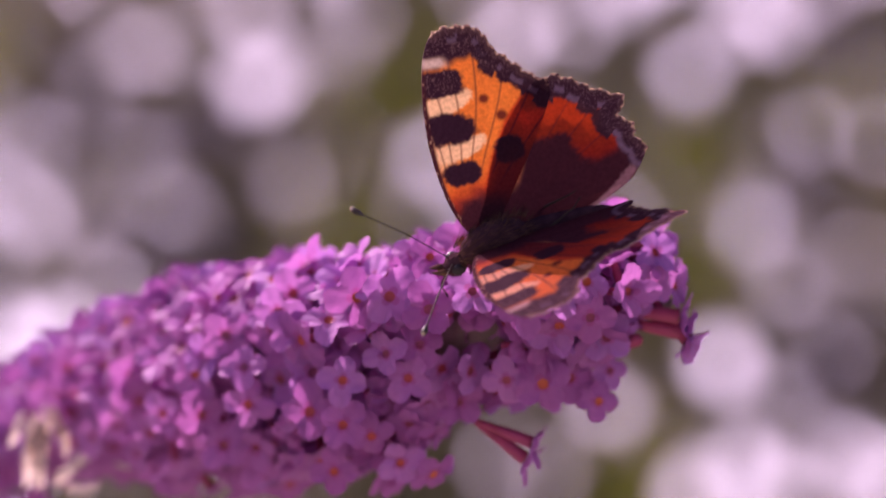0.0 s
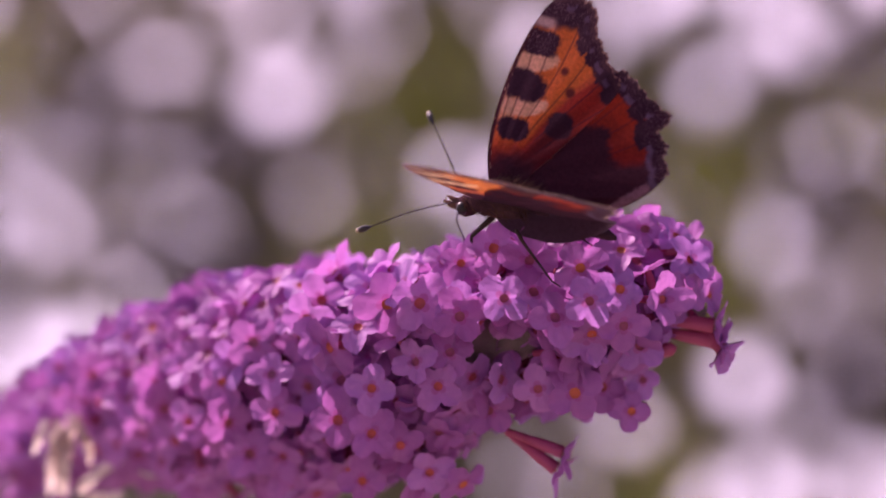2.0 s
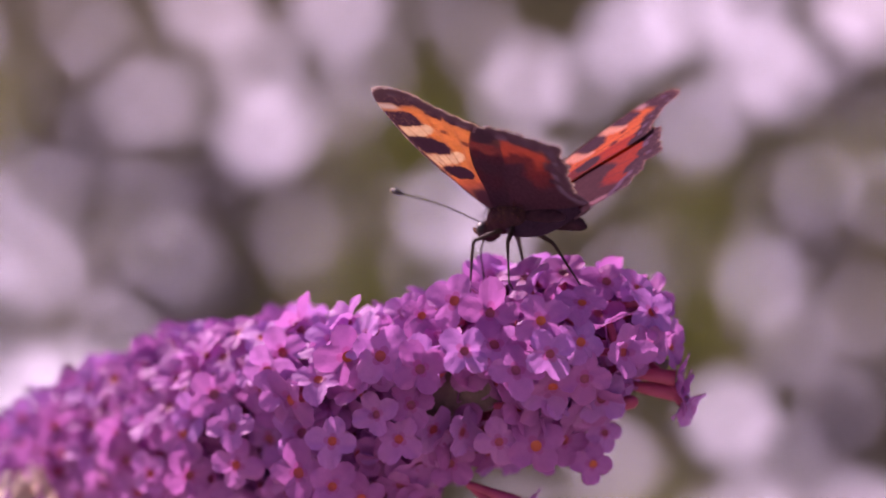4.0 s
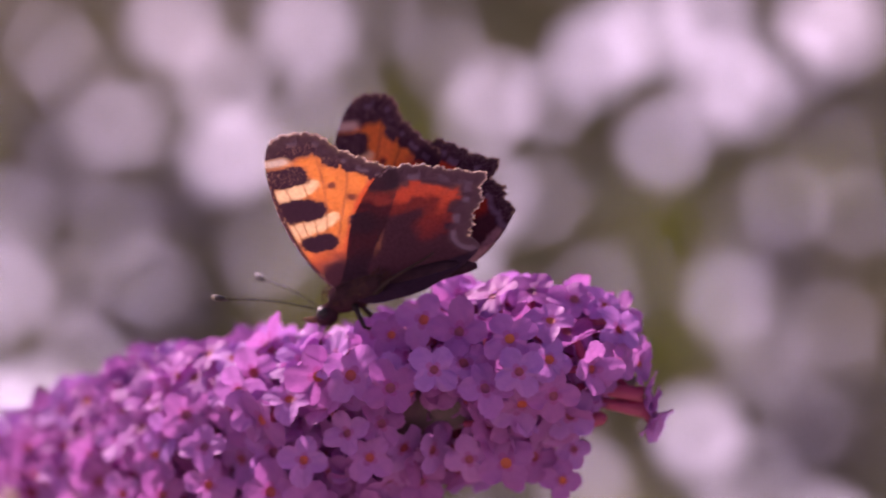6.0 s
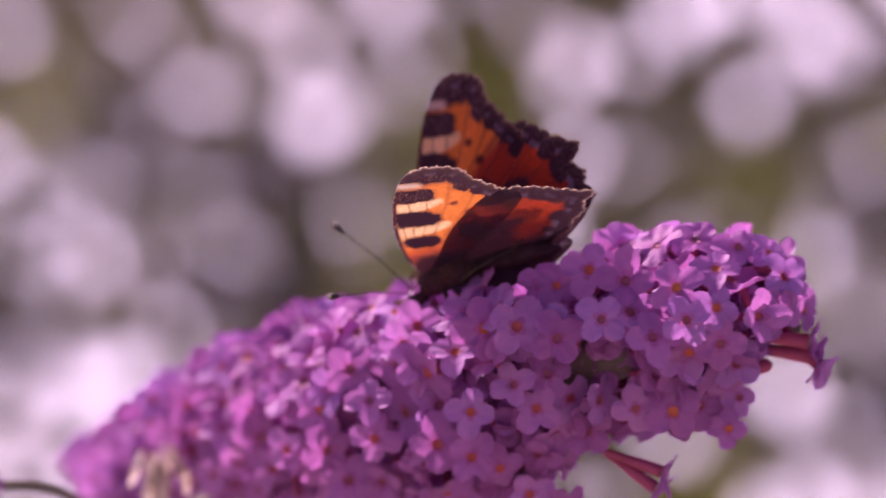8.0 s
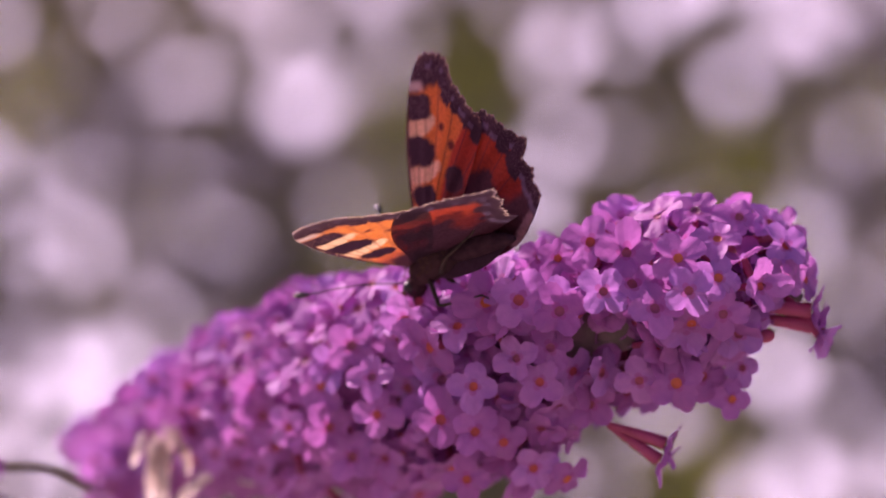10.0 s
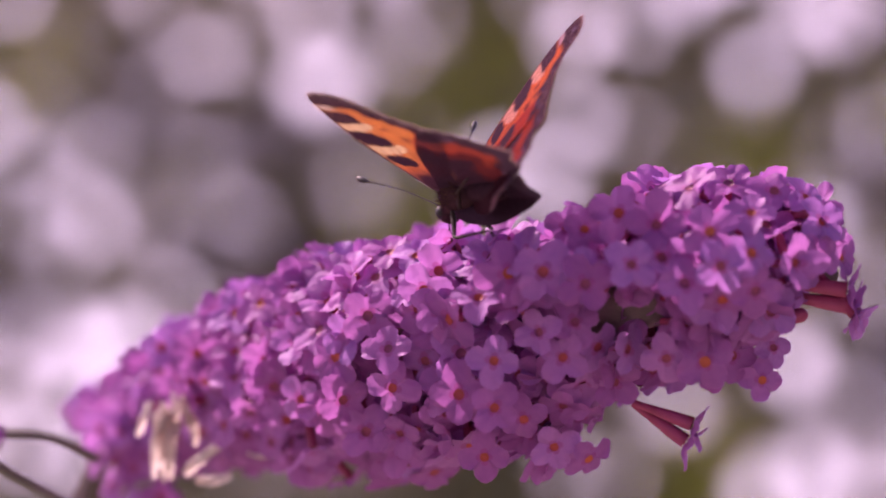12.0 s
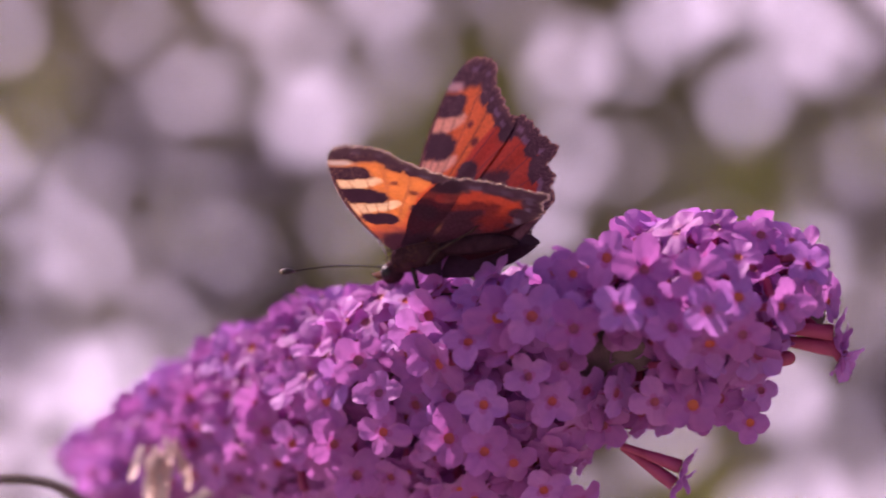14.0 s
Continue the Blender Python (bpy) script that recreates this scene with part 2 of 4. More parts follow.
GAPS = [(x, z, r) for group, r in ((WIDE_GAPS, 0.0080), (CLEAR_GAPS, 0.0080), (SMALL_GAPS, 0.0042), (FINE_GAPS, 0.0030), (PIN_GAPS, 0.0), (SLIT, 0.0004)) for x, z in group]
# clumps of young yellow-green leaves and of leaves darkened for shade: x, z, radius in the same plane
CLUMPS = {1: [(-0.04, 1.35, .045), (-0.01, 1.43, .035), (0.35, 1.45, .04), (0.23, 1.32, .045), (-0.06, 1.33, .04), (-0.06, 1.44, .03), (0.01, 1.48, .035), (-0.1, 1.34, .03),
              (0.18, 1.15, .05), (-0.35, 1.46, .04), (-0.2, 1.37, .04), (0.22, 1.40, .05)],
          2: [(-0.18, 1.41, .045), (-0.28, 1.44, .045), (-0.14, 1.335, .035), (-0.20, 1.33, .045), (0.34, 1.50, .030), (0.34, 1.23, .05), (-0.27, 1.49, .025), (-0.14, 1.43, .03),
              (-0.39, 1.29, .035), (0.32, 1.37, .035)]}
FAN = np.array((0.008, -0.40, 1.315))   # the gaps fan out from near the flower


def leaf_block(rng, count, x0, x1, z0, z1, y0, y1, size, open_side):
    """Leaves of a rounded bush from the ground up; open_side is where it grows into its neighbour."""
    cen = np.stack([rng.uniform(x0, x1, count), rng.uniform(y0, y1, count), rng.uniform(z0, z1, count)], 1)
    # an uneven, rounded outline
    side = np.clip(((cen[:, 0] - x0) / (x1 - x0) * 2 - 1) * -open_side, 0, 1)
    tall = np.clip((cen[:, 2] - 0.95) / (z1 - 0.95), -1, 1)
    thick = np.abs(cen[:, 1] - (y0 + y1) / 2) / ((y1 - y0) / 2)
    lump = np.array([noise.noise(Vector(c) * 4.5) for c in cen])
    inside = side ** 2.2 * (1 + 1.2 * thick ** 2) + np.abs(tall) ** np.where(tall > 0, 2.6, 5) + 0.8 * np.clip(thick - 0.6, 0, 1) < 1.0 + 0.55 * lump
    cen = cen[inside]
    count = len(cen)
    ln = rng.uniform(0.7, 1.3, count) * size
    a = rng.normal(size=(count, 3)) * (1, 0.5, 1)
    a /= np.linalg.norm(a, axis=1)[:, None]
    keep = np.ones(count, bool)
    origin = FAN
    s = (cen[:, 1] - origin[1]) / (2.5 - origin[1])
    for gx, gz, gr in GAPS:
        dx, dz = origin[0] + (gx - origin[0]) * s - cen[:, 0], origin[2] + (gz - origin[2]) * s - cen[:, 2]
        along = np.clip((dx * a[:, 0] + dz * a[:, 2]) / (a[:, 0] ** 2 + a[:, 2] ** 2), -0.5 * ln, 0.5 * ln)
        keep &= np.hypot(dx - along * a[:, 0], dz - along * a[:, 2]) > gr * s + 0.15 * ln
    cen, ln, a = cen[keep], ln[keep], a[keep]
    n = len(cen)
    nr = rng.normal(size=(n, 3)) * (0.6, 1, 0.6)
    b = np.cross(nr, a)
    b /= np.linalg.norm(b, axis=1)[:, None]
    c = np.cross(a, b)
    shape = np.array([(-0.5, 0, 0), (-0.2, 0.21, 0.05), (0.15, 0.20, 0.05), (0.5, 0, -0.06), (0.15, -0.20, 0.05), (-0.2, -0.21, 0.05)])
    v = cen[:, None] + ln[:, None, None] * (shape[None, :, :1] * a[:, None] + shape[None, :, 1:2] * b[:, None] + shape[None, :, 2:] * c[:, None])
    i = np.arange(n)[:, None] * 6
    f = np.concatenate([i + np.array([[0, 1, 2, 3]]), i + np.array([[0, 3, 4, 5]])], 0)
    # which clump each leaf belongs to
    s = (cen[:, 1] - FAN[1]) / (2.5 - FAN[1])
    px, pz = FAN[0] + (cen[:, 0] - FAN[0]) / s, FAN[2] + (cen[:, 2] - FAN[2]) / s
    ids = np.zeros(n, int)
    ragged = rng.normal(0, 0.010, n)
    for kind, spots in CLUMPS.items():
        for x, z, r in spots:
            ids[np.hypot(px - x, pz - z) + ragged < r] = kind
    return v.reshape(-1, 3), f, np.concatenate([ids, ids])


def build_shrub(label, x0, x1, z1, y0, y1, count, seed, stem_x, open_side):
    rng = np.random.default_rng(seed)
    root = new("shrub")
    root.location = (stem_x, (y0 + y1) / 2, 0)
    tagged(root, label, "shrub", group="shrubs behind the flower")
    back = Matrix.Translation(-root.location)
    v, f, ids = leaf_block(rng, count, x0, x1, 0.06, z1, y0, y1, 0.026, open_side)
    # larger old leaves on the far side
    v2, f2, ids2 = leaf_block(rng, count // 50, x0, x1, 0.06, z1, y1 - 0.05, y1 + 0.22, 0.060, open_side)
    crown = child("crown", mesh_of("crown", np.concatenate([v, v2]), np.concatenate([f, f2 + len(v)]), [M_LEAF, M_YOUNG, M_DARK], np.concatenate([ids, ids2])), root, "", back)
    tagged(crown, kind="stuff")
    for k in range(5):
        tx = stem_x + rng.uniform(-0.5, 0.5)
        tz = rng.uniform(1.0, z1 - 0.1)
        ym = (y0 + y1) / 2
        pts = curve_points([(stem_x + rng.uniform(-.05, .05), ym, -0.02), (stem_x + (tx - stem_x) * .4, ym + rng.uniform(-.1, .1), tz * .4), (tx, ym + rng.uniform(-.1, .1), tz)], 10)
        child("stem", tube_mesh("stem", pts, [0.012 - 0.0009 * i for i in range(10)], M_BARK, 7), root, "", back)


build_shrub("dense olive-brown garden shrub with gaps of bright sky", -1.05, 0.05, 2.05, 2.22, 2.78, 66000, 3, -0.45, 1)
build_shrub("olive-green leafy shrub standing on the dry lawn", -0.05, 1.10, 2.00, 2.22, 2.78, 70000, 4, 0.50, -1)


def build_backdrop():
    m, t, out = shader("hazy_sky")
    e = t.nodes.new("ShaderNodeEmission")
    t.links.new(ramp(t, noise_of(t, 0.5, 2), [(0.3, (0.86, 0.83, 0.97)), (0.7, (0.94, 0.85, 0.92))]), e.inputs["Color"])
    e.inputs["Strength"].default_value = 1.62
    t.links.new(e.outputs[0], out.inputs[0])
    me = mesh_of("backdrop", [(-2.6, 12, -0.2), (2.6, 12, -0.2), (2.6, 12, 3.0), (-2.6, 12, 3.0)], [(0, 1, 2, 3)], [m], smooth=False)
    tagged(new("backdrop", me), "glaring hazy summer sky low behind the shrubs", "sky", kind="structure")


build_backdrop()


# ---------------------------------------------------------------- the flower spike
AXIS = curve_points([(-48, 80, 1293.4), (-40.6, 71, 1296.7), (-29.6, 56, 1299.8), (-12.5, 31, 1303), (4, 12, 1305), (18, 2, 1309), (28.5, 1, 1312), (35.5, 3, 1313.6), (40.5, 5, 1311.5)], 80)
AXIS_R = [3.0, 7.4, 10.8, 13.8, 13.6, 12.6, 12.2, 8.2, 3.2]


def radius_at(f):
    x = f * (len(AXIS_R) - 1)
    k = min(int(x), len(AXIS_R) - 2)
    return AXIS_R[k] + (AXIS_R[k + 1] - AXIS_R[k]) * (x - k)


def floret_data(rng, closed=0.0, tube=3.4, bore=1.0):
    """One floret in millimetres: four ruffled lobes on a narrow tube; it faces +z."""
    seg, rings = 60, 5
    lobes = rng.uniform(-0.30, 0.42, 4) + closed
    size = rng.uniform(0.9, 1.1, 4)
    ph = rng.uniform(0, 6.28, 3)
    verts, faces, ids = [], [], []
    for j in range(rings + 1):
        q = 0.16 + 0.84 * j / rings
        for i in range(seg):
            w = 2 * math.pi * i / seg
            k = int(((w + math.pi / 4) % (2 * math.pi)) // (math.pi / 2))
            lob = abs(math.cos(2 * w)) ** 0.55
            off = (w + math.pi / 4) % (math.pi / 2) - math.pi / 4
            rim = 1.68 * math.cos(off) + math.sqrt(max(0.015, 1.27 ** 2 - (1.68 * math.sin(off)) ** 2))
            edge = 1 + (0.016 * math.sin(11 * w + ph[0]) + 0.026 * math.sin(27 * w + ph[1])) * q ** 3
            r = rim * q * (1 + (size[k] - 1) * lob) * edge
            if j == 0:
                r = 0.5
            cup = (off * r / 1.2) ** 2
            z = r * lobes[k] * lob + 0.15 * q ** 3 * math.sin(9 * w + ph[2]) * lob - 0.085 * r * r * (0.6 + lobes[k]) + cup * (0.45 if lobes[k] > 0 else -0.30) * q
            verts.append((r * math.cos(w), r * math.sin(w), z))
    for j in range(rings):
        for i in range(seg):
            i2 = (i + 1) % seg
            faces.append((j * seg + i, j * seg + i2, (j + 1) * seg + i2, (j + 1) * seg + i))
            ids.append(0 if j else 2)
    base = len(verts)
    for z, r in ((0.0, 0.52 * bore), (-0.3 * tube, 0.10 + 0.40 * bore), (-0.65 * tube, 0.30 + 0.15 * bore), (-tube, 0.40)):
        for i in range(8):
            w = 2 * math.pi * i / 8
            verts.append((r * math.cos(w), r * math.sin(w), z))
    for j in range(3):
        for i in range(8):
            i2 = (i + 1) % 8
            faces.append((base + j * 8 + i2, base + j * 8 + i, base + (j + 1) * 8 + i, base + (j + 1) * 8 + i2))
            ids.append(1)
    return np.array(verts) * MM, faces, ids


def throat_data():
    verts = [(0.54 * math.cos(k * math.pi / 4), 0.54 * math.sin(k * math.pi / 4), 0.0 + 0.05 * (k % 2)) for k in range(8)]
    verts += [(0.28 * math.cos(k * math.pi / 4), 0.28 * math.sin(k * math.pi / 4), -0.12) for k in range(8)]
    faces = [(k, (k + 1) % 8, 8 + (k + 1) % 8, 8 + k) for k in range(8)] + [tuple(range(8, 16))]
    return np.array(verts) * MM, faces


def facing(z_axis, spin):
    z = Vector(z_axis).normalized()
    q = z.to_track_quat("Z", "Y").to_matrix().to_4x4()
    return q @ Matrix.Rotation(spin, 4, "Z")


def ribbon_mesh(rng, a, b, width):
    """A curled papery strip from a to b in millimetres, cupped along its length."""
    n, across = 14, 7
    d = (b - a).normalized()
    side = d.cross(Vector((0.2, -1, 0.1))).normalized()
    bow, twist, ph = rng.uniform(-0.6, 0.6), rng.uniform(-0.8, 0.8), rng.uniform(0, 6.28)
    verts, faces = [], []
    for i in range(n):
        f = i / (n - 1)
        w = width * (0.25 + 0.75 * math.sin(math.pi * min(1, 0.15 + 0.80 * f)) ** 0.7) * (1 + 0.12 * math.sin(7 * f + ph) + 0.06 * math.sin(17 * f))
        p = a.lerp(b, f) + side * bow * math.sin(math.pi * f) + Vector((0, -1.2 * math.sin(math.pi * f), 0))
        turn = Matrix.Rotation(twist * f + 0.3 * math.sin(5 * f + ph), 3, d)
        s1, s2 = turn @ side, turn @ d.cross(side)
        for k in range(across):
            x = k / (across - 1) - 0.5
            verts.append((p + s1 * x * w + s2 * (x * x * 2.4 - 0.2 + 0.12 * math.sin(14 * x + 6 * f)) * w * 0.8) * MM)
    for i in range(n - 1):
        for k in range(across - 1):
            q = i * across + k
            faces.append((q, q + 1, q + across + 1, q + across))
    return mesh_of("withered_floret", verts, faces, [M_BRACT])


def deeper(p):
    """The same point set a little further back."""
    eye = Vector((0, -390, 1314))
    return eye + (Vector(p) - eye) * 1.03


def build_spike():
    rng = np.random.default_rng(11)
    root = new("flower_spike")
    root.location = (0.02, 0.005, 1.305)
    tagged(root, "purple butterfly-bush flower spike with orange-throated florets", "flower")
    back = Matrix.Translation(-root.location)
    # the woody stem down to the ground, and the core that carries the florets
    stem_pts = curve_points([(-0.17, 0.20, -0.02), (-0.16, 0.19, 0.5), (-0.11, 0.15, 1.0), (-0.062, 0.098, 1.24), (-0.046, 0.080, 1.2934)], 26)
    child("stem", tube_mesh("stem", stem_pts, [0.009 - 0.00028 * i for i in range(26)], M_STALK, 9), root, "brown woody stem", back)
    core = [p * MM for p in AXIS]
    cr = [max(radius_at(i / 79) * 0.26, 0.9) * MM for i in range(80)]
    child("core", tube_mesh("core", core, cr, M_CORE, 14), root, "dark green-brown core between the florets", back)

    kinds = [floret_data(rng, c, tb) for c, tb in ((0, 2.6), (0, 3.0), (0.05, 2.6), (0.12, 3.2), (0.2, 2.8), (0.3, 3.0), (0.45, 3.4), (0.8, 4.2))]
    hang = floret_data(rng, 0.75, 7.5, 1.75)
    hanging = mesh_of("floret", hang[0], hang[1], [M_PETAL, M_TUBE, M_HEART], hang[2])
    petals = [mesh_of("floret", v, f, [M_PETAL, M_TUBE, M_HEART], i) for v, f, i in kinds]
    tv, tf = throat_data()
    throat = mesh_of("throat", tv, tf, [M_THROAT])

    spots = []
    length = sum((AXIS[i + 1] - AXIS[i]).length for i in range(79))
    steps = int(length / 3.0)
    for a in range(steps):
        f = (a + 0.5) / steps
        i = min(int(f * 79), 78)
        p = AXIS[i].lerp(AXIS[i + 1], f * 79 - i)
        d = (AXIS[i + 1] - AXIS[i]).normalized()
        side = d.cross(Vector((0, 0, 1))).normalized()
        up = side.cross(d)
        r = radius_at(f)
        ring = max(4, int(2 * math.pi * r / 3.8))
        off = rng.uniform(0, 6.28)
        for k in range(ring):
            w = off + 2 * math.pi * (k + rng.uniform(-0.35, 0.35)) / ring
            out = side * math.cos(w) + up * math.sin(w)
            lump = 2.1 * noise.noise(Vector((f * 14, math.cos(w) * 1.7, math.sin(w) * 1.7)))
            r_here = r * (1 - 0.85 * max(0, -out.z) * max(0, -out.y) * min(1, max(0, (p.x + 4) / 10)))   # the underside recedes
            place = p + out * (r_here + lump + rng.uniform(-1.1, 0.6)) + d * rng.uniform(-1.6, 1.6)
            tilt = out + d * rng.uniform(-0.1, 0.7) + Vector(rng.normal(size=3)) * 0.36 + Vector((0, -0.15, 0.05))
            if f > 0.9:
                tilt = tilt + d * 1.6
            scale = rng.uniform(0.92, 1.16) * (0.94 + 0.2 * f)
            spots.append((place, tilt, rng.uniform(0, 6.28), scale, place.y < p.y + 3.5))
    # two deeper layers fill the gaps
    for place, tilt, spin, scale, front in list(spots):
        i = min(range(0, 80, 2), key=lambda k: (AXIS[k] - place).length)
        for depth in (0.76, 0.55):
            deep = AXIS[i].lerp(place, depth) + Vector(rng.normal(size=3)) * 1.2
            spots.append((deep, tilt + Vector(rng.normal(size=3)) * 0.3, rng.uniform(0, 6.28), scale * 0.95, False))
    # keep to the spike's outline: underside and crest, x against z
    under = np.array(((-60, 1270), (-27, 1280), (-26, 1288.5), (-20, 1289.5), (-17.5, 1284.5), (-13, 1281), (0, 1285), (3.7, 1288.5), (9.9, 1291), (13.6, 1295.2), (17.9, 1298.9), (26.2, 1299.8), (30.9, 1301.4), (34.3, 1308.2), (35.6, 1311.6), (40.8, 1312.2), (50, 1312.4))).T
    crest = np.array(((-60, 1292), (-45, 1300.5), (-40.5, 1303.4), (-35.5, 1306.6), (-29.2, 1310.2), (-21, 1314), (-15, 1315.4), (-9.4, 1315.4), (-3.3, 1317), (7.8, 1318.2), (12.7, 1319.4), (17.1, 1322.1), (21.4, 1323.6), (28.8, 1325), (31.8, 1322.8), (37.3, 1322.7), (39.5, 1319.9), (42.1, 1315), (43.6, 1309.4))).T
    # a shaded hollow in the flank
    spots = [q for q in spots if math.hypot((q[0].x - 18.6) / 4.2, (q[0].z - 1307.2) / 3.0) > 1 or q[0].y > 0]
    spots = [q for q in spots if np.interp(q[0].x, *under) + 1.1 < q[0].z < np.interp(q[0].x, *crest) - (0.4 if -20 < q[0].x < 0 else 1.6) + 1.3 * noise.noise(Vector((q[0].x * 0.33, q[0].y * 0.2, 4.0))) and q[0].x < 41]
    spots += [(Vector(p) + Vector(rng.normal(size=3)) * 0.5, Vector((-0.5, -0.8, 0.1)) + Vector(rng.normal(size=3)) * 0.4, rng.uniform(0, 6.28), 0.95, True)
              for p in (deeper(q) for q in ((-43, 45, 1296), (-41.5, 44, 1293), (-43.5, 45, 1290.5), (-41.0, 44, 1288), (-44.5, 47, 1293.5), (-43.0, 46, 1287), (-38.5, 43, 1299), (-36.5, 41, 1285.5), (-41, 44, 1285), (-39, 42, 1291)))]
    # florets that stand out from the rest: place, facing, size
    # on the shaded flank
    flank = (((21.6, -4, 1303.1), (-0.1, -1, -0.1), 0.98), ((25.7, -4.5, 1302.7), (0, -1, -0.1), 1.22), ((10.5, -4.5, 1303.3), (-0.1, -1, 0), 1),
             ((8, -4.5, 1306), (-0.5, -0.8, 0.1), 0.95), ((11.8, -5, 1307.1), (0, -0.95, 0.35), 1), ((3.1, -4, 1303), (-0.1, -1, 0), 1),
             ((-0.7, -1, 1299.3), (-0.15, -1, 0.05), 1.22), ((-8, 4, 1299.9), (-0.3, -1, -0.1), 1), ((-8.4, 3.5, 1304.2), (-0.3, -0.9, 0.3), 1),
             ((1.5, -4, 1309.8), (-0.2, -0.8, 0.5), 1.05), ((16.2, 1, 1300.5), (0.1, -0.9, -0.3), 1))
    # along the crown
    crown = (((17.6, -12, 1313.2), (-0.1, -1, 0.15), 0.98), ((25.9, -12, 1316.6), (-0.1, -0.9, 0.5), 1.08), ((26.9, -13, 1313), (0.05, -1, 0.1), 0.98),
             ((30.3, -11, 1314.3), (0.2, -1, 0.25), 1), ((16.5, -7.5, 1318.7), (-0.35, -0.85, 0.25), 1.12), ((20.4, -9.5, 1317.3), (0.1, -0.95, 0.15), 1.1),
             ((24.3, -4.5, 1321.4), (-0.3, -0.35, 0.9), 1.15), ((28.7, 0, 1321.9), (0.1, -0.6, 0.8), 1.1), ((33.4, -3, 1321), (-0.1, -0.85, 0.4), 1),
             ((30.5, -8.5, 1318.6), (0.1, -0.7, 0.7), 1), ((12.9, -5.8, 1317), (-0.2, -0.9, 0.3), 0.92), ((11, -3, 1317.3), (-0.3, -0.8, 0.4), 0.92),
             ((35, -8.4, 1313.2), (0.5, -0.85, 0.15), 1))
    # at the drooping end and the underside
    rim = (((30.8, -9.5, 1310.3), (0.15, -1, -0.05), 1.05), ((3.1, -2.5, 1297.9), (0.1, -1, -0.1), 1.05), ((9.6, 2, 1293.4), (0.1, -0.9, -0.3), 1),
           ((2, 3, 1292.3), (-0.1, -1, -0.2), 1), ((-18.7, 17, 1298.2), (-0.4, -0.9, 0), 1), ((37, -1.3, 1320.3), (0.5, -0.5, 0.6), 1),
           ((39.6, -3.5, 1316), (0.8, -0.55, 0.35), 1), ((40.8, 0, 1313.7), (0.8, -0.6, 0.0), 1),
           ((38, -5, 1313.9), (0.6, -0.8, 0.1), 1), ((38.4, -4.5, 1317.6), (0.55, -0.7, 0.45), 1), ((41.2, 3, 1314.6), (0.9, -0.35, 0.2), 0.95),
           ((33.6, 2.2, 1304.0), (0.30, -0.92, 0.1), 0.82))
    # along the underside
    further_rim = (((32.3, 1.6, 1300.5), (0.2, -0.95, -0.15), 0.92), ((29, 1, 1303.2), (0.2, -0.95, -0.1), 1.05), ((13.4, 3, 1292), (0.5, -0.7, -0.4), 1),
                   ((6.3, 0, 1296.5), (0, -0.9, -0.3), 1))
    proud = [(Vector(p), Vector(n), rng.uniform(0, 1.57), sc) for p, n, sc in flank + crown + rim + further_rim]
    for place, tilt, spin, sc in proud:
        spots = [q for q in spots if math.hypot(q[0].x - place.x, q[0].z - place.z) > 3.3 or q[0].y > place.y + 6]
    spots += [(p, n + Vector(rng.normal(size=3)) * 0.08, a, sc, True) for p, n, a, sc in proud]
    near = [s for s in spots if s[4]]
    rest = [s for s in spots if not s[4]]
    near.sort(key=lambda s: s[0].y - 0.25 * s[0].x)
    rest += near[320:]
    near = near[:320]
    # a few hang out on long bare tubes
    for place, tilt, spin, sc in (((41.4, 0.0, 1310.3), (0.97, -0.14, -0.10), 0.4, 1.05), ((41.9, 0.8, 1308.5), (0.97, -0.12, -0.16), 0.9, 1.08), ((42.4, 0.2, 1307.6), (0.62, -0.30, -0.72), 0.6, 0.9),
                                  ((24.6, 1.2, 1295.8), (0.92, -0.15, -0.34), 0.3, 0.92), ((23.9, 2.0, 1293.9), (0.80, -0.1, -0.58), 0.2, 0.94)):
        ob = child("floret", hanging, root, "floret hanging on a long red tube", back @ Matrix.Translation(Vector(place) * MM) @ facing(tilt, spin) @ Matrix.Scale(sc, 4))
        child("throat", throat, ob)
    bud = [(28.5, 3, 1308.5), (31.5, 2, 1307.2), (34.5, 1.2, 1306.9), (36.0, 1.0, 1307.5), (36.8, 1.0, 1307.6), (37.3, 1.0, 1307.6)]
    child("closed_bud", tube_mesh("closed_bud", [Vector(p) * MM for p in bud], [0.0004, 0.0005, 0.0005, 0.0009, 0.0008, 0.0003], M_TUBE, 8), root, "closed dark red bud", back)
    for place, tilt, spin, sc, _ in near:
        m = back @ Matrix.Translation(place * MM) @ facing(tilt, spin) @ Matrix.Scale(sc, 4)
        ob = child("floret", petals[rng.integers(0, len(petals))], root, "", m)
        child("throat", throat, ob)
    vs, fs, ids, base = [], [], [], 0
    for place, tilt, spin, sc, _ in rest:
        m = np.array(Matrix.Translation(place * MM) @ facing(tilt, spin) @ Matrix.Scale(sc, 4))
        v, f, i = kinds[rng.integers(0, len(kinds))]
        for vv, ff, ii in ((v, f, i), (tv, tf, [3] * len(tf))):
            vs.append(vv @ m[:3, :3].T + m[:3, 3])
            fs += [tuple(x + base for x in q) for q in ff]
            ids += ii
            base += len(vv)
    me = mesh_of("floret_mass", np.concatenate(vs), fs, [M_PETAL, M_TUBE, M_HEART, M_THROAT], ids)
    tagged(child("floret_mass", me, root, "", back), kind="stuff")

    # withered pale flowers and bracts hanging at the foot of the spike: root, tip, width
    rng = np.random.default_rng(29)
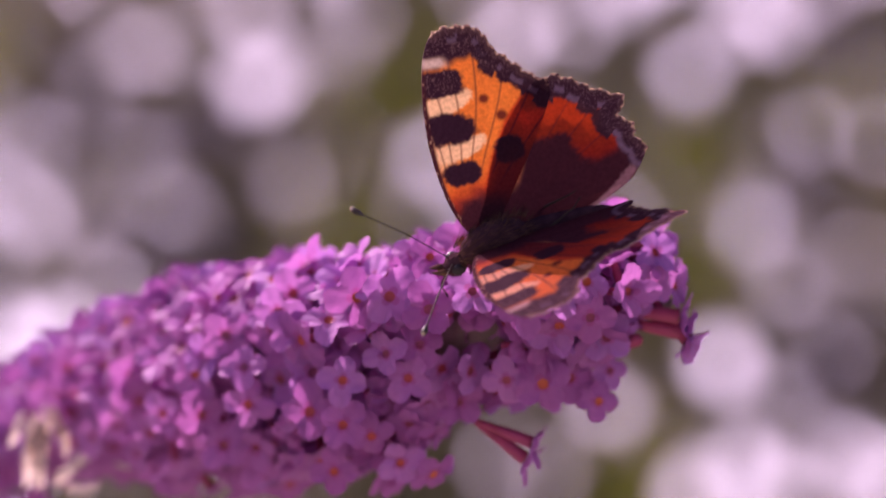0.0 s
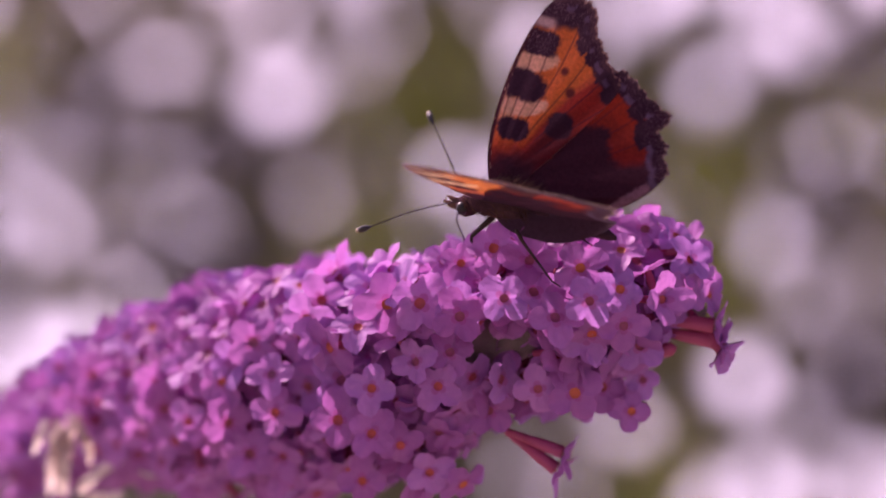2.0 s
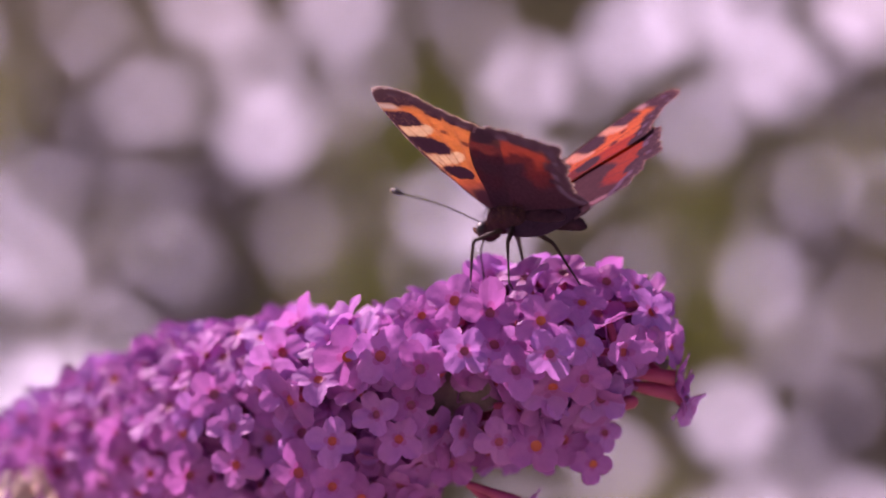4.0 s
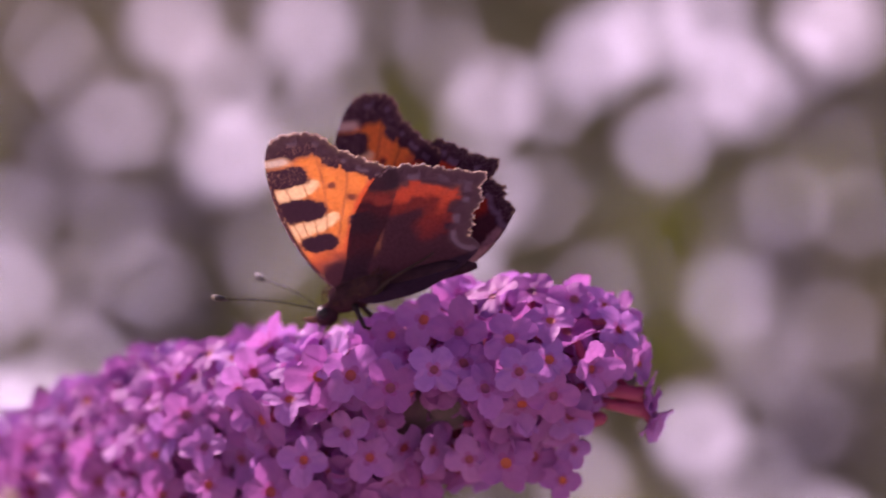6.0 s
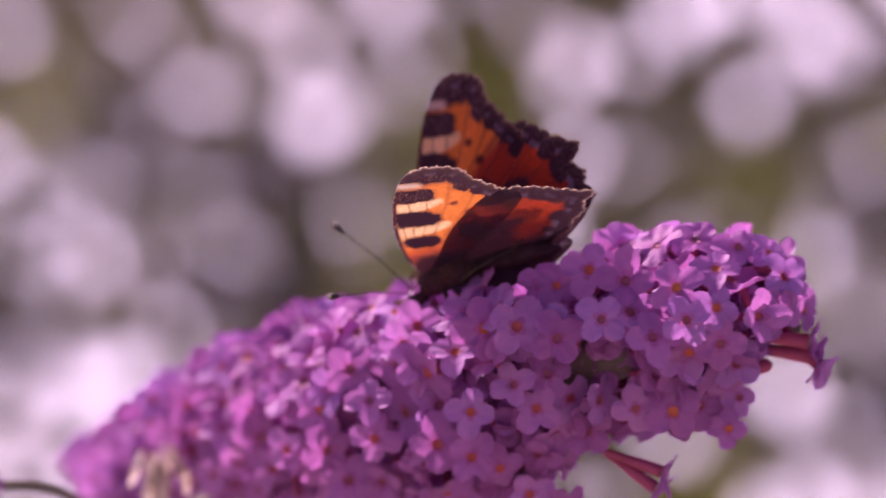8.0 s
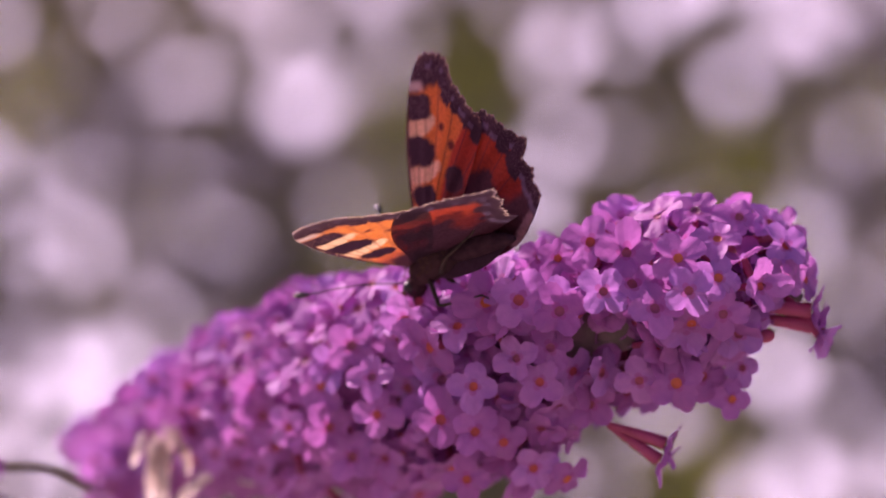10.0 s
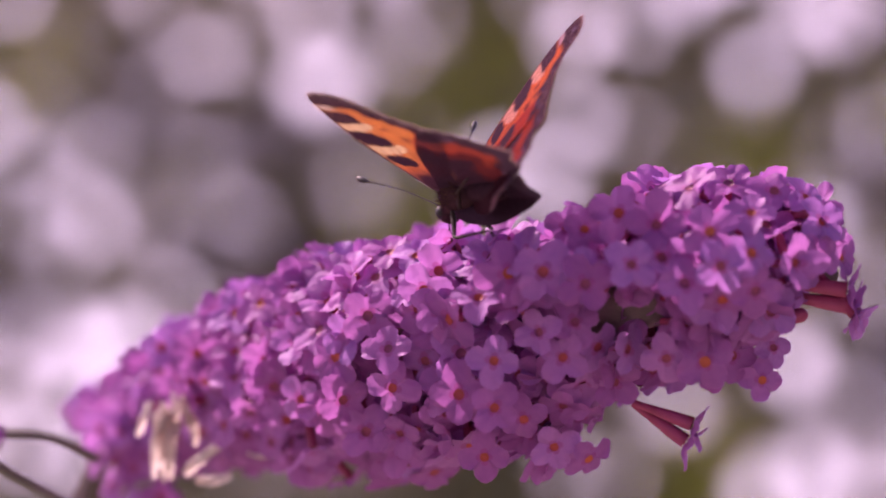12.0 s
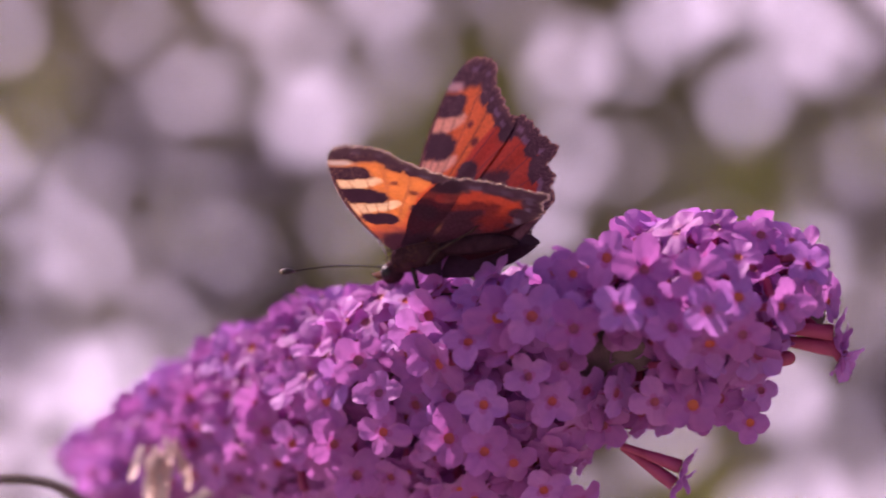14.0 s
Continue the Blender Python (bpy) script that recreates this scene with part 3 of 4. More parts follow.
    strips = [((-33.6, 38, 1288.6), (-28.2, 37, 1293.0), 1.5), ((-29.4, 37, 1293.8), (-27.0, 36.5, 1292.4), 1.1), ((-27.0, 37, 1291.8), (-22.0, 36, 1290.6), 0.9),
              ((-32.4, 38, 1287.8), (-28.0, 37, 1288.4), 1.2), ((-10.2, 20, 1292.6), (-6.4, 19, 1292.0), 0.7)]
    for k in range(10):
        x, z = -37.4 + 0.42 * k + rng.uniform(-0.5, 0.5), 1297.6 + rng.uniform(-1.6, 0.9)
        strips.append(((x, 39 + rng.uniform(-1, 1), z), (x + rng.uniform(-2.6, 1.6), 38.5 + rng.uniform(-1, 1), z - rng.uniform(4.0, 8.5)), rng.uniform(0.7, 1.4)))
    for a, b, w in strips:
        me = ribbon_mesh(rng, Vector(a), Vector(b), w)
        child("withered_floret", me, root, "pale papery withered floret", back)
    # thin side twigs, each with a last bud
    for line, tip in ((((-45, 47, 1290), (-48.5, 44, 1292.2), (-51.8, 42, 1293.2), (-56.0, 42, 1293.4)), ((-55.6, 42, 1293.6), (-57.0, 42, 1293.2), (-58.6, 42, 1291.6), (-59.4, 42, 1290.6))),
                      (((-48.5, 46, 1285), (-52.0, 44, 1287), (-56.0, 43, 1289.4), (-59.2, 42, 1292.2)), ((-59.0, 42, 1291.8), (-60.2, 42, 1292.6), (-61.6, 42, 1292.8), (-62.6, 42, 1292.2)))):
        tw = [p * MM for p in curve_points(line, 14)]
        child("twig", tube_mesh("twig", tw, [0.00055] * 14, M_STALK, 6), root, "thin dark side twig", back)
        child("bud", tube_mesh("bud", [p * MM for p in curve_points(tip, 8)], [0.0005, 0.0011, 0.0015, 0.0015, 0.0014, 0.0012, 0.0009, 0.0004], M_PETAL, 8), root, "small purple bud", back)


build_spike()


# ---------------------------------------------------------------- the butterfly
def smooth_step(a, b, x):
    t = np.clip((x - a) / (b - a), 0, 1)
    return t * t * (3 - 2 * t)


def closed_line(ctrl, n):
    c = np.array(ctrl, float)
    k = len(c)
    seg = np.linspace(0, k, n, endpoint=False)
    i = seg.astype(int)
    u = (seg - i)[:, None]
    p0, p1, p2, p3 = c[(i - 1) % k], c[i % k], c[(i + 1) % k], c[(i + 2) % k]
    return 0.5 * (2 * p1 + (p2 - p0) * u + (2 * p0 - 5 * p1 + 4 * p2 - p3) * u ** 2 + (3 * p1 - p0 - 3 * p2 + p3) * u ** 3), seg


def wobble(u, s, freq, seed):
    return np.array([noise.noise(Vector((a * freq, b * freq, seed))) for a, b in zip(u, s)])


def lay(col, tone, mask):
    return col * (1 - mask[:, None]) + np.array(tone) * mask[:, None]


def near_line(u, s, line):
    d = np.full(len(u), 1e9)
    at = np.zeros(len(u))
    for k, (a, b) in enumerate(line):
        q = np.hypot(u - a, s - b)
        better = q < d
        d[better], at[better] = q[better], k
    return d, at


ORANGE, RED, CREAM, BLACK, BROWN, LILAC, WHITE = (0.84, 0.32, 0.060), (0.54, 0.058, 0.018), (0.90, 0.70, 0.45), (0.078, 0.042, 0.062), (0.115, 0.043, 0.052), (0.40, 0.37, 0.52), (0.80, 0.74, 0.70)

FORE = [(0.6, 0), (1.7, 3.2), (1.7, 8), (0.8, 13), (-0.8, 17.6), (-2.4, 20.4), (-4.2, 21.7), (-6.2, 21.4), (-7.8, 20.7), (-8.9, 19.4), (-9.2, 17.6), (-10.5, 15.6), (-11.9, 13.5), (-13.3, 11.7), (-12.4, 9.8), (-9, 6.2), (-5, 2.4), (-2.2, 0)]
HIND_FRONT = [(-0.3, 0.4), (-2.0, 3.2), (-4.4, 7.0), (-7.4, 10.2), (-10.8, 12.6), (-13.7, 12.8)]
HIND_REAR = {1: [(-16.2, 11.5), (-18.3, 10.0), (-21.3, 8.1), (-19.9, 6.6), (-19.4, 5.0), (-17.8, 3.8), (-17.0, 2.4), (-16.0, 1.0), (-16.2, -0.8), (-13.0, -2.4), (-8, -3.2), (-2, -2.4)],
             -1: [(-15.9, 11.2), (-17.6, 9.6), (-20.2, 7.7), (-19.0, 6.0), (-20.2, 4.6), (-19.9, 3.3), (-20.6, 1.7), (-18.0, -0.8), (-13.6, -2.6), (-8, -3.0), (-2, -2.4)]}   # the left one is worn at its inner corner


def pigment_fore(u, s, edge, line):
    n1, n2 = wobble(u, s, 0.9, 1.7), wobble(u, s, 2.6, 5.1)
    col = np.tile(np.array(ORANGE), (len(u), 1))
    col = lay(col, RED, smooth_step(7.5, 2.5, s + 0.5 * n1))
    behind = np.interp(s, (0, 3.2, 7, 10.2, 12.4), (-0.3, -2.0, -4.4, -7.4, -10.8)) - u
    # darker red put into the colour where the hindwing beneath dims light shining through
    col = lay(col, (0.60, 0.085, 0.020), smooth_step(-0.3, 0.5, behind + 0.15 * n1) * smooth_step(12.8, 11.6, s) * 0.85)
    col = lay(col, CREAM, smooth_step(2.2, -0.6, -u + 0.5 * n1) * smooth_step(6.5, 8.5, s) * smooth_step(16.5, 14.5, s) * 0.75)

    def blot(col, tone, cu, cs, ru, rs, soft=0.14, power=2.0, slant=0.0):
        q = (np.abs((u - cu) / ru) ** power + np.abs((s - cs - slant * (u - cu)) / rs) ** power) ** (1 / power) + 0.16 * n1 + 0.13 * n2
        return lay(col, tone, smooth_step(1 + soft, 1 - soft, q))

    col = blot(col, CREAM, -1.8, 9.0, 3.0, 1.1)
    col = blot(col, CREAM, -2.0, 14.1, 3.0, 1.3)
    # fine dark veins that fan out from the root
    ang = np.arctan2(s, -u + 1.0)
    for va in (0.62, 0.80, 0.98, 1.14, 1.28, 1.41, 1.52):
        w = np.hypot(s, u) * np.abs(np.sin(ang - va - 0.02 * np.sin(s * 0.4)))
        col = lay(col, BROWN, smooth_step(0.16, 0.05, w) * smooth_step(5.0, 8.0, np.hypot(u, s)) * 0.55)
    col = blot(col, BLACK, -0.9, 6.5, 2.1, 1.25, power=2.8, slant=0.15)
    col = blot(col, BLACK, -1.4, 11.4, 2.7, 1.75, power=2.8, slant=0.22)
    col = blot(col, BLACK, -2.2, 16.2, 2.7, 1.5, power=3.0, slant=0.15)
    col = blot(col, BLACK, -6.6, 6.9, 1.65, 1.45, power=2.6)
    col = blot(col, (0.22, 0.06, 0.03), -6.1, 13.0, 0.50, 0.48, soft=0.4)
    col = blot(col, (0.22, 0.06, 0.03), -7.2, 10.6, 0.6, 0.55, soft=0.4)
    # dark outer border with pale lilac crescents and a fringe
    d, at = near_line(u, s, line)
    scal = 0.35 * np.sin(at * 0.55)
    col = lay(col, BLACK, smooth_step(2.6, 2.1, d + scal + 0.3 * n2))
    col = lay(col, BLACK, smooth_step(17.4, 18.4, s + 0.4 * n1))
    col = lay(col, (0.15, 0.10, 0.10), smooth_step(0.9, 0.55, d + 0.3 * n2) * 0.8)
    col = lay(col, LILAC, smooth_step(0.45, 0.1, np.abs(d - 1.15 - 0.25 * np.sin(at * 0.55 + 0.8))) * smooth_step(0.0, 0.6, np.sin(at * 0.55)) * 0.45)
    col = lay(col, WHITE, smooth_step(0.9, 0.2, np.abs(s - 18.4 - 0.25 * u - 0.8)) * smooth_step(4.4, 3.2, -u) * smooth_step(0.4, 1.0, -u) * 0.75)
    col = lay(col, CREAM, smooth_step(0.30, 0.10, d) * (0.4 + 0.4 * np.sin(at * 1.7)).clip(0, 1))
    fleck = smooth_step(0.15, 0.45, wobble(u, s, 7.0, 3.3)) * smooth_step(0.25, 0.05, col[:, 0])
    col = lay(col, (0.34, 0.26, 0.27), fleck * 0.7 * smooth_step(12, 17, s))
    # root and leading edge
    col = lay(col, BROWN, smooth_step(5.4, 2.6, np.hypot(u + 0.8, s) + 0.5 * n1))
    col = lay(col, BROWN, smooth_step(10.0, 6.5, np.hypot(u + 3.5, s) + 0.6 * n1) * smooth_step(-0.2, 1.6, behind) * 0.6)
    lead = smooth_step(0.75, 0.35, edge) * smooth_step(-2.0, -0.2, u) * smooth_step(0.5, 2, s)
    col = lay(col, BROWN, lead)
    col = lay(col, CREAM, lead * smooth_step(0.25, 0.6, wobble(u, s, 3.5, 9.0)) * 0.9)
    return col


def pigment_hind(u, s, edge, line):
    n1, n2 = wobble(u, s, 0.7, 2.3), wobble(u, s, 2.4, 6.1)
    col = np.tile(np.array((0.62, 0.10, 0.018)), (len(u), 1))
    d, at = near_line(u, s, line)
    col = lay(col, RED, smooth_step(6.5, 1.5, s + 0.6 * n1))
    col = lay(col, BROWN, smooth_step(4.8, 6.2, d + 0.8 * n1 + 0.35 * n2))
    # the front part, which the forewing covers, is pale
    front = np.interp(s, (0, 0.4, 3.2, 7, 10.2, 12.4), (0, -0.3, -2.0, -4.4, -7.4, -10.8)) - u
    col = lay(col, (0.88, 0.46, 0.17), smooth_step(4.6, 3.4, front + 0.2 * n1) * smooth_step(2.0, 4.0, s))
    col = lay(col, BROWN, smooth_step(3.4, 1.8, s + 0.5 * n1))
    # the pale hairy fold of the inner edge
    w = np.clip(((u + 12.6) * -8.1 + (s + 3.2) * 4.6) / (8.1 ** 2 + 4.6 ** 2), 0, 1)
    col = lay(col, (0.64, 0.50, 0.48), smooth_step(0.75, 0.25, np.hypot(u + 12.6 + 8.1 * w, s + 3.2 - 4.6 * w) + 0.2 * n2) * 0.85)
    col = lay(col, BROWN, smooth_step(2.0, 1.0, np.hypot(u + 11.6, s - 11.6) + 0.3 * n1))
    ang = np.arctan2(s + 1.0, -u - 1.0)
    for va in (0.20, 0.36, 0.52, 0.67, 0.80):
        w = np.hypot(s + 1, u + 1) * np.abs(np.sin(ang - va))
        col = lay(col, BROWN, smooth_step(0.16, 0.05, w) * smooth_step(6.0, 9.0, np.hypot(u, s)) * 0.35)
    scal = 0.40 * np.sin(at * 0.50)
    col = lay(col, BLACK, smooth_step(2.7, 2.2, d + scal + 0.25 * n2))
    col = lay(col, (0.11, 0.075, 0.08), smooth_step(0.8, 0.45, d + 0.3 * n2) * 0.8)
    col = lay(col, LILAC, smooth_step(0.55, 0.12, np.abs(d - 1.45 - 0.3 * np.sin(at * 0.50 + 0.8))) * smooth_step(-0.1, 0.5, np.sin(at * 0.50)) * 0.55)
    col = lay(col, (0.32, 0.25, 0.27), smooth_step(0.15, 0.45, wobble(u, s, 7.0, 8.3)) * smooth_step(2.6, 1.6, d) * 0.6)
    col = lay(col, CREAM, smooth_step(0.28, 0.08, d) * (0.35 + 0.4 * np.sin(at * 1.5)).clip(0, 1))
    return col


def under_fore(u, s, edge, line, above):
    """Straw-coloured underside with the same dark spots; a brown border and root."""
    n1 = wobble(u, s, 0.9, 4.4)
    dark = smooth_step(0.30, 0.10, above[:, 0])
    col = np.tile(np.array((0.54, 0.33, 0.14)), (len(u), 1)) * (1 + 0.25 * n1[:, None])
    col = lay(col, (0.62, 0.50, 0.30), smooth_step(0.35, 0.5, above[:, 1]))
    col = lay(col, (0.055, 0.030, 0.038), dark)
    d, _ = near_line(u, s, line)
    col = lay(col, (0.085, 0.058, 0.050), smooth_step(2.4, 1.2, d + 0.4 * n1))
    return lay(col, (0.60, 0.50, 0.46), smooth_step(0.30, 0.08, d) * smooth_step(-0.1, 0.4, n1 + 0.15))


def under_hind(u, s, edge, line, above):
    """Blackish brown underside with a duller, paler outer band."""
    n1, n2 = wobble(u, s, 0.8, 7.7), wobble(u, s, 3.0, 2.2)
    d, _ = near_line(u, s, line)
    col = np.tile(np.array((0.020, 0.010, 0.014)), (len(u), 1)) * (1 + 0.5 * n2[:, None])
    col = lay(col, (0.24, 0.11, 0.055), smooth_step(4.5, 3.5, d + 0.7 * n1) * (0.85 + 0.3 * n2) * smooth_step(4.5, 7.5, s + 0.5 * n1))
    col = lay(col, (0.060, 0.040, 0.042), smooth_step(2.6, 1.9, d + 0.4 * n1))
    return lay(col, (0.60, 0.50, 0.46), smooth_step(0.30, 0.08, d) * smooth_step(-0.1, 0.4, n2 + 0.15))


def wing_mesh(name, ctrl, centre, pigment, underside, margin, sign, lift):
    """A thin cambered wing: x forward, y outward (times sign), in millimetres, coloured by its scale pattern."""
    n, rings = 340, 70
    line, at = closed_line(ctrl, n)
    outer = (at >= margin[0]) & (at <= margin[1])
    rag = 0.16 * np.sin(at * 9.0) + 0.10 * np.sin(at * 23.0 + 1.0)
    cen = np.array(centre)
    dirs = line - cen
    line = line + outer[:, None] * rag[:, None] * dirs / np.linalg.norm(dirs, axis=1)[:, None]
    q = (np.arange(1, rings + 1) / rings) ** 0.85
    pts = cen + (line - cen)[None] * q[:, None, None]
    flat = np.concatenate([cen[None], pts.reshape(-1, 2)])
    u, s = flat[:, 0], flat[:, 1]
    edge = np.concatenate([[9], ((1 - q)[:, None] * np.linalg.norm(line - cen, axis=1)[None]).ravel()])
    m_line = line[outer]
    span = np.r_[0, np.cumsum(np.hypot(*np.diff(m_line, axis=0).T))]
    even = np.stack([np.interp(np.linspace(0, span[-1], 90), span, m_line[:, k]) for k in (0, 1)], 1)
    col = pigment(u, s, edge, even).clip(0, 1)
    below = underside(u, s, edge, even, col).clip(0, 1)
    z = lift - 0.0030 * (s - 6) ** 2 + 0.010 * (u + 6) * np.sin(s * 0.35) + 0.03 * np.sin(np.arctan2(s, -u + 1.0) * 26) * smooth_step(2, 8, np.hypot(u, s))
    # the inner edge folds down beside the abdomen
    z = z + (1.3 if sign > 0 else 0.6) * np.minimum(s + 1.0, 0)
    s = np.where(s < -1.0, -1.0 + (0.30 if sign > 0 else 0.75) * (s + 1.0), s)
    # two faces a hair apart, with their own scales
    verts = np.concatenate([np.stack([u, sign * s, z], 1), np.stack([u, sign * s, z - 0.06], 1)]) * (1.03 * MM)
    idx = 1 + np.arange(rings * n).reshape(rings, n)
    nxt = np.roll(idx, -1, 1)
    quads = np.stack([idx[:-1], idx[1:], nxt[1:], nxt[:-1]], -1).reshape(-1, 4)
    tris = np.stack([np.zeros(n, int), idx[0], nxt[0]], -1)
    faces = quads.tolist() + tris.tolist()
    if sign < 0:
        faces = [f[::-1] for f in faces]
    top = len(faces)
    faces += [tuple(k + len(flat) for k in reversed(f)) for f in faces]
    me = mesh_of(name, verts, faces, [M_WING, M_UNDER], [0] * top + [1] * top)
    col = np.concatenate([col, below])
    ca = me.color_attributes.new("pigment", "FLOAT_COLOR", "POINT")
    ca.data.foreach_set("color", np.concatenate([col, np.ones((len(col), 1))], 1).astype(np.float32).ravel())
    return me


def blob(name, rings, mat, sides=16):
    """A round body part: rings of x, z, half width, half height in millimetres."""
    verts, faces = [], []
    for x, z, hw, hh in rings:
        for k in range(sides):
            w = 2 * math.pi * k / sides
            verts.append((x * MM, hw * math.cos(w) * MM, (z + hh * math.sin(w)) * MM))
    for i in range(len(rings) - 1):
        for k in range(sides):
            k2 = (k + 1) % sides
            faces.append((i * sides + k, i * sides + k2, (i + 1) * sides + k2, (i + 1) * sides + k))
    faces += [tuple(reversed(range(sides))), tuple(range((len(rings) - 1) * sides, len(rings) * sides))]
    return mesh_of(name, verts, faces, [mat])


def hair_mesh(rng, count):
    verts, faces = [], []
    for _ in range(count):
        x = rng.uniform(-3.5, 5.5)
        w = rng.uniform(-0.5, 3.64)
        r = 2.2 * math.sqrt(max(0.05, 1 - ((x - 0.8) / 5.4) ** 2))
        p = Vector((x, r * math.cos(w) * 0.9, 1.2 + r * math.sin(w) * 0.95))
        d = Vector((-0.75 + rng.uniform(-.3, .3), math.cos(w) * 0.6 + rng.uniform(-.3, .3), math.sin(w) * 0.6 + rng.uniform(-.2, .3))).normalized()
        side = d.cross(Vector((rng.normal(), rng.normal(), rng.normal()))).normalized()
        side2 = d.cross(side)
        ln = rng.uniform(0.9, 2.2)
        b = len(verts)
        for k in range(3):
            a = 2 * math.pi * k / 3
            verts.append((p + (side * math.cos(a) + side2 * math.sin(a)) * 0.045) * MM)
        verts.append((p + d * ln) * MM)
        faces += [(b, b + 1, b + 3), (b + 1, b + 2, b + 3), (b + 2, b, b + 3)]
    return mesh_of("hair", verts, faces, [M_FUZZ])


HINGE = (2.2, 1.3, 2.0)


LEGS, ANTENNAE = [], []


def build_butterfly():
    rng = np.random.default_rng(5)
    root = new("butterfly")
    tagged(root, "orange tortoiseshell butterfly with black spots feeding on the flower", "butterfly")
    child("thorax", blob("thorax", [(5.0, 0.7, 0.6, 0.6), (4.4, 0.9, 1.3, 1.4), (3.0, 1.2, 1.9, 2.0), (1.0, 1.4, 2.1, 2.2), (-1.0, 1.2, 1.9, 2.0), (-2.6, 1.0, 1.4, 1.4), (-3.0, 1.0, 0.7, 0.7)], M_BODY), root, "dark furry thorax")
    child("abdomen", blob("abdomen", [(-2.2, 0.8, 0.6, 0.7), (-3.0, 0.7, 0.9, 1.1), (-5.0, 0.4, 1.0, 1.25), (-7.5, -0.1, 0.95, 1.2), (-10.4, -0.7, 0.8, 1.0), (-12.4, -1.2, 0.55, 0.7), (-13.3, -1.5, 0.25, 0.3)], M_ABDOMEN), root, "dark brown tapering abdomen")
    head = child("head", blob("head", [(4.6, 0.0, 0.7, 0.7), (5.0, 0.0, 1.2, 1.15), (5.8, -0.1, 1.35, 1.3), (6.6, -0.2, 1.1, 1.0), (7.1, -0.2, 0.5, 0.5)], M_BODY), root, "small dark head")
    for sgn in (1, -1):
        me = blob("eye", [(5.0, 0, 0.1, 0.1), (5.3, 0, 0.55, 0.6), (5.8, 0, 0.75, 0.85), (6.3, 0, 0.55, 0.6), (6.6, 0, 0.1, 0.1)], M_EYE, 12)
        child("eye", me, head, "", Matrix.Translation((0, sgn * 0.95 * MM, 0.1 * MM)))
        child("palp", tube_mesh("palp", [(6.4 * MM, sgn * 0.4 * MM, -0.4 * MM), (7.6 * MM, sgn * 0.45 * MM, 0.0), (8.6 * MM, sgn * 0.4 * MM, 0.5 * MM)], [0.00035, 0.0004, 0.0001], M_FUZZ, 6), head)
        # an antenna lies along its own x axis, from its foot on the head
        line = [p * MM for p in curve_points([(0, 0, 0), (5.7, 0, 0.35), (11.3, 0, 0)], 16)]
        ant = child("antenna", tube_mesh("antenna", line, [0.00011] + [0.000075] * 15, M_LEG, 6), root, "thin dark antenna with a pale tip")
        child("club", tube_mesh("club", [Vector((11.0 + k, 0, 0)) * MM for k in (0, 0.5, 1.1, 1.7)], [0.00011, 0.00026, 0.00038, 0.00028], M_CLUB, 8), ant, "black club")
        child("club_tip", tube_mesh("club_tip", [Vector((12.66 + k, 0, 0)) * MM for k in (0, 0.14, 0.26)], [0.00027, 0.0002, 0.0001], M_PALE, 8), ant, "pale yellow tip")
        ANTENNAE.append((ant, sgn))
        # two walking legs a side, built from the hip
        for hx, kx, kz, fx, fy, fz in ((1.8, 4.6, -1.4, 4.2, 4.0, -7.2), (-0.6, -2.4, -2.2, -4.8, 4.6, -6.8)):
            hip = Vector((hx, sgn * 1.0, -0.4))
            pts = [Vector((hx, sgn * 1.0, -0.4)), Vector((kx, sgn * 3.0, kz)), Vector((fx, sgn * fy, fz)), Vector((fx + (0.7 if fx > 0 else -0.9), sgn * (fy + 0.1), fz - 0.9))]
            pts = [p - hip for p in pts]
            fine = [p * MM for p in (pts[0], pts[0].lerp(pts[1], .5), pts[1].lerp(pts[0], .06), pts[1].lerp(pts[2], .06), pts[1].lerp(pts[2], .5), pts[2], pts[3])]
            leg = child("leg", tube_mesh("leg", fine, [0.00034, 0.00030, 0.00022, 0.0002, 0.00015, 0.00011, 0.00008], M_LEG, 6), root, "thin dark jointed leg")
            LEGS.append((leg, hip, sgn))
    prob = curve_points([(6.8, 0, -0.6), (7.8, 0, -2.4), (7.4, 0, -5.0), (7.9, 0, -7.4)], 12)
    child("proboscis", tube_mesh("proboscis", [p * MM for p in prob], [0.00010] * 12, M_LEG, 6), root, "thin dark proboscis")
    tagged(child("hair", hair_mesh(rng, 420), root, "brown fur on the thorax"), kind="stuff")
    wings = {}
    for sgn, side in ((1, "left"), (-1, "right")):
        wings[side] = (child("hindwing", wing_mesh("hindwing", HIND_FRONT + HIND_REAR[sgn], (-11.0, 5.0), pigment_hind, under_hind, (4.0, 13.0 if sgn > 0 else 12.2), sgn, -0.10), root, "orange hindwing, dark at the root, blue-spotted border"),
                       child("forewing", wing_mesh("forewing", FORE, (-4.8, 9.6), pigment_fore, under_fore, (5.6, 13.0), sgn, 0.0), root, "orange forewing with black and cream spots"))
    return root, wings


BUTTERFLY, WINGS = build_butterfly()

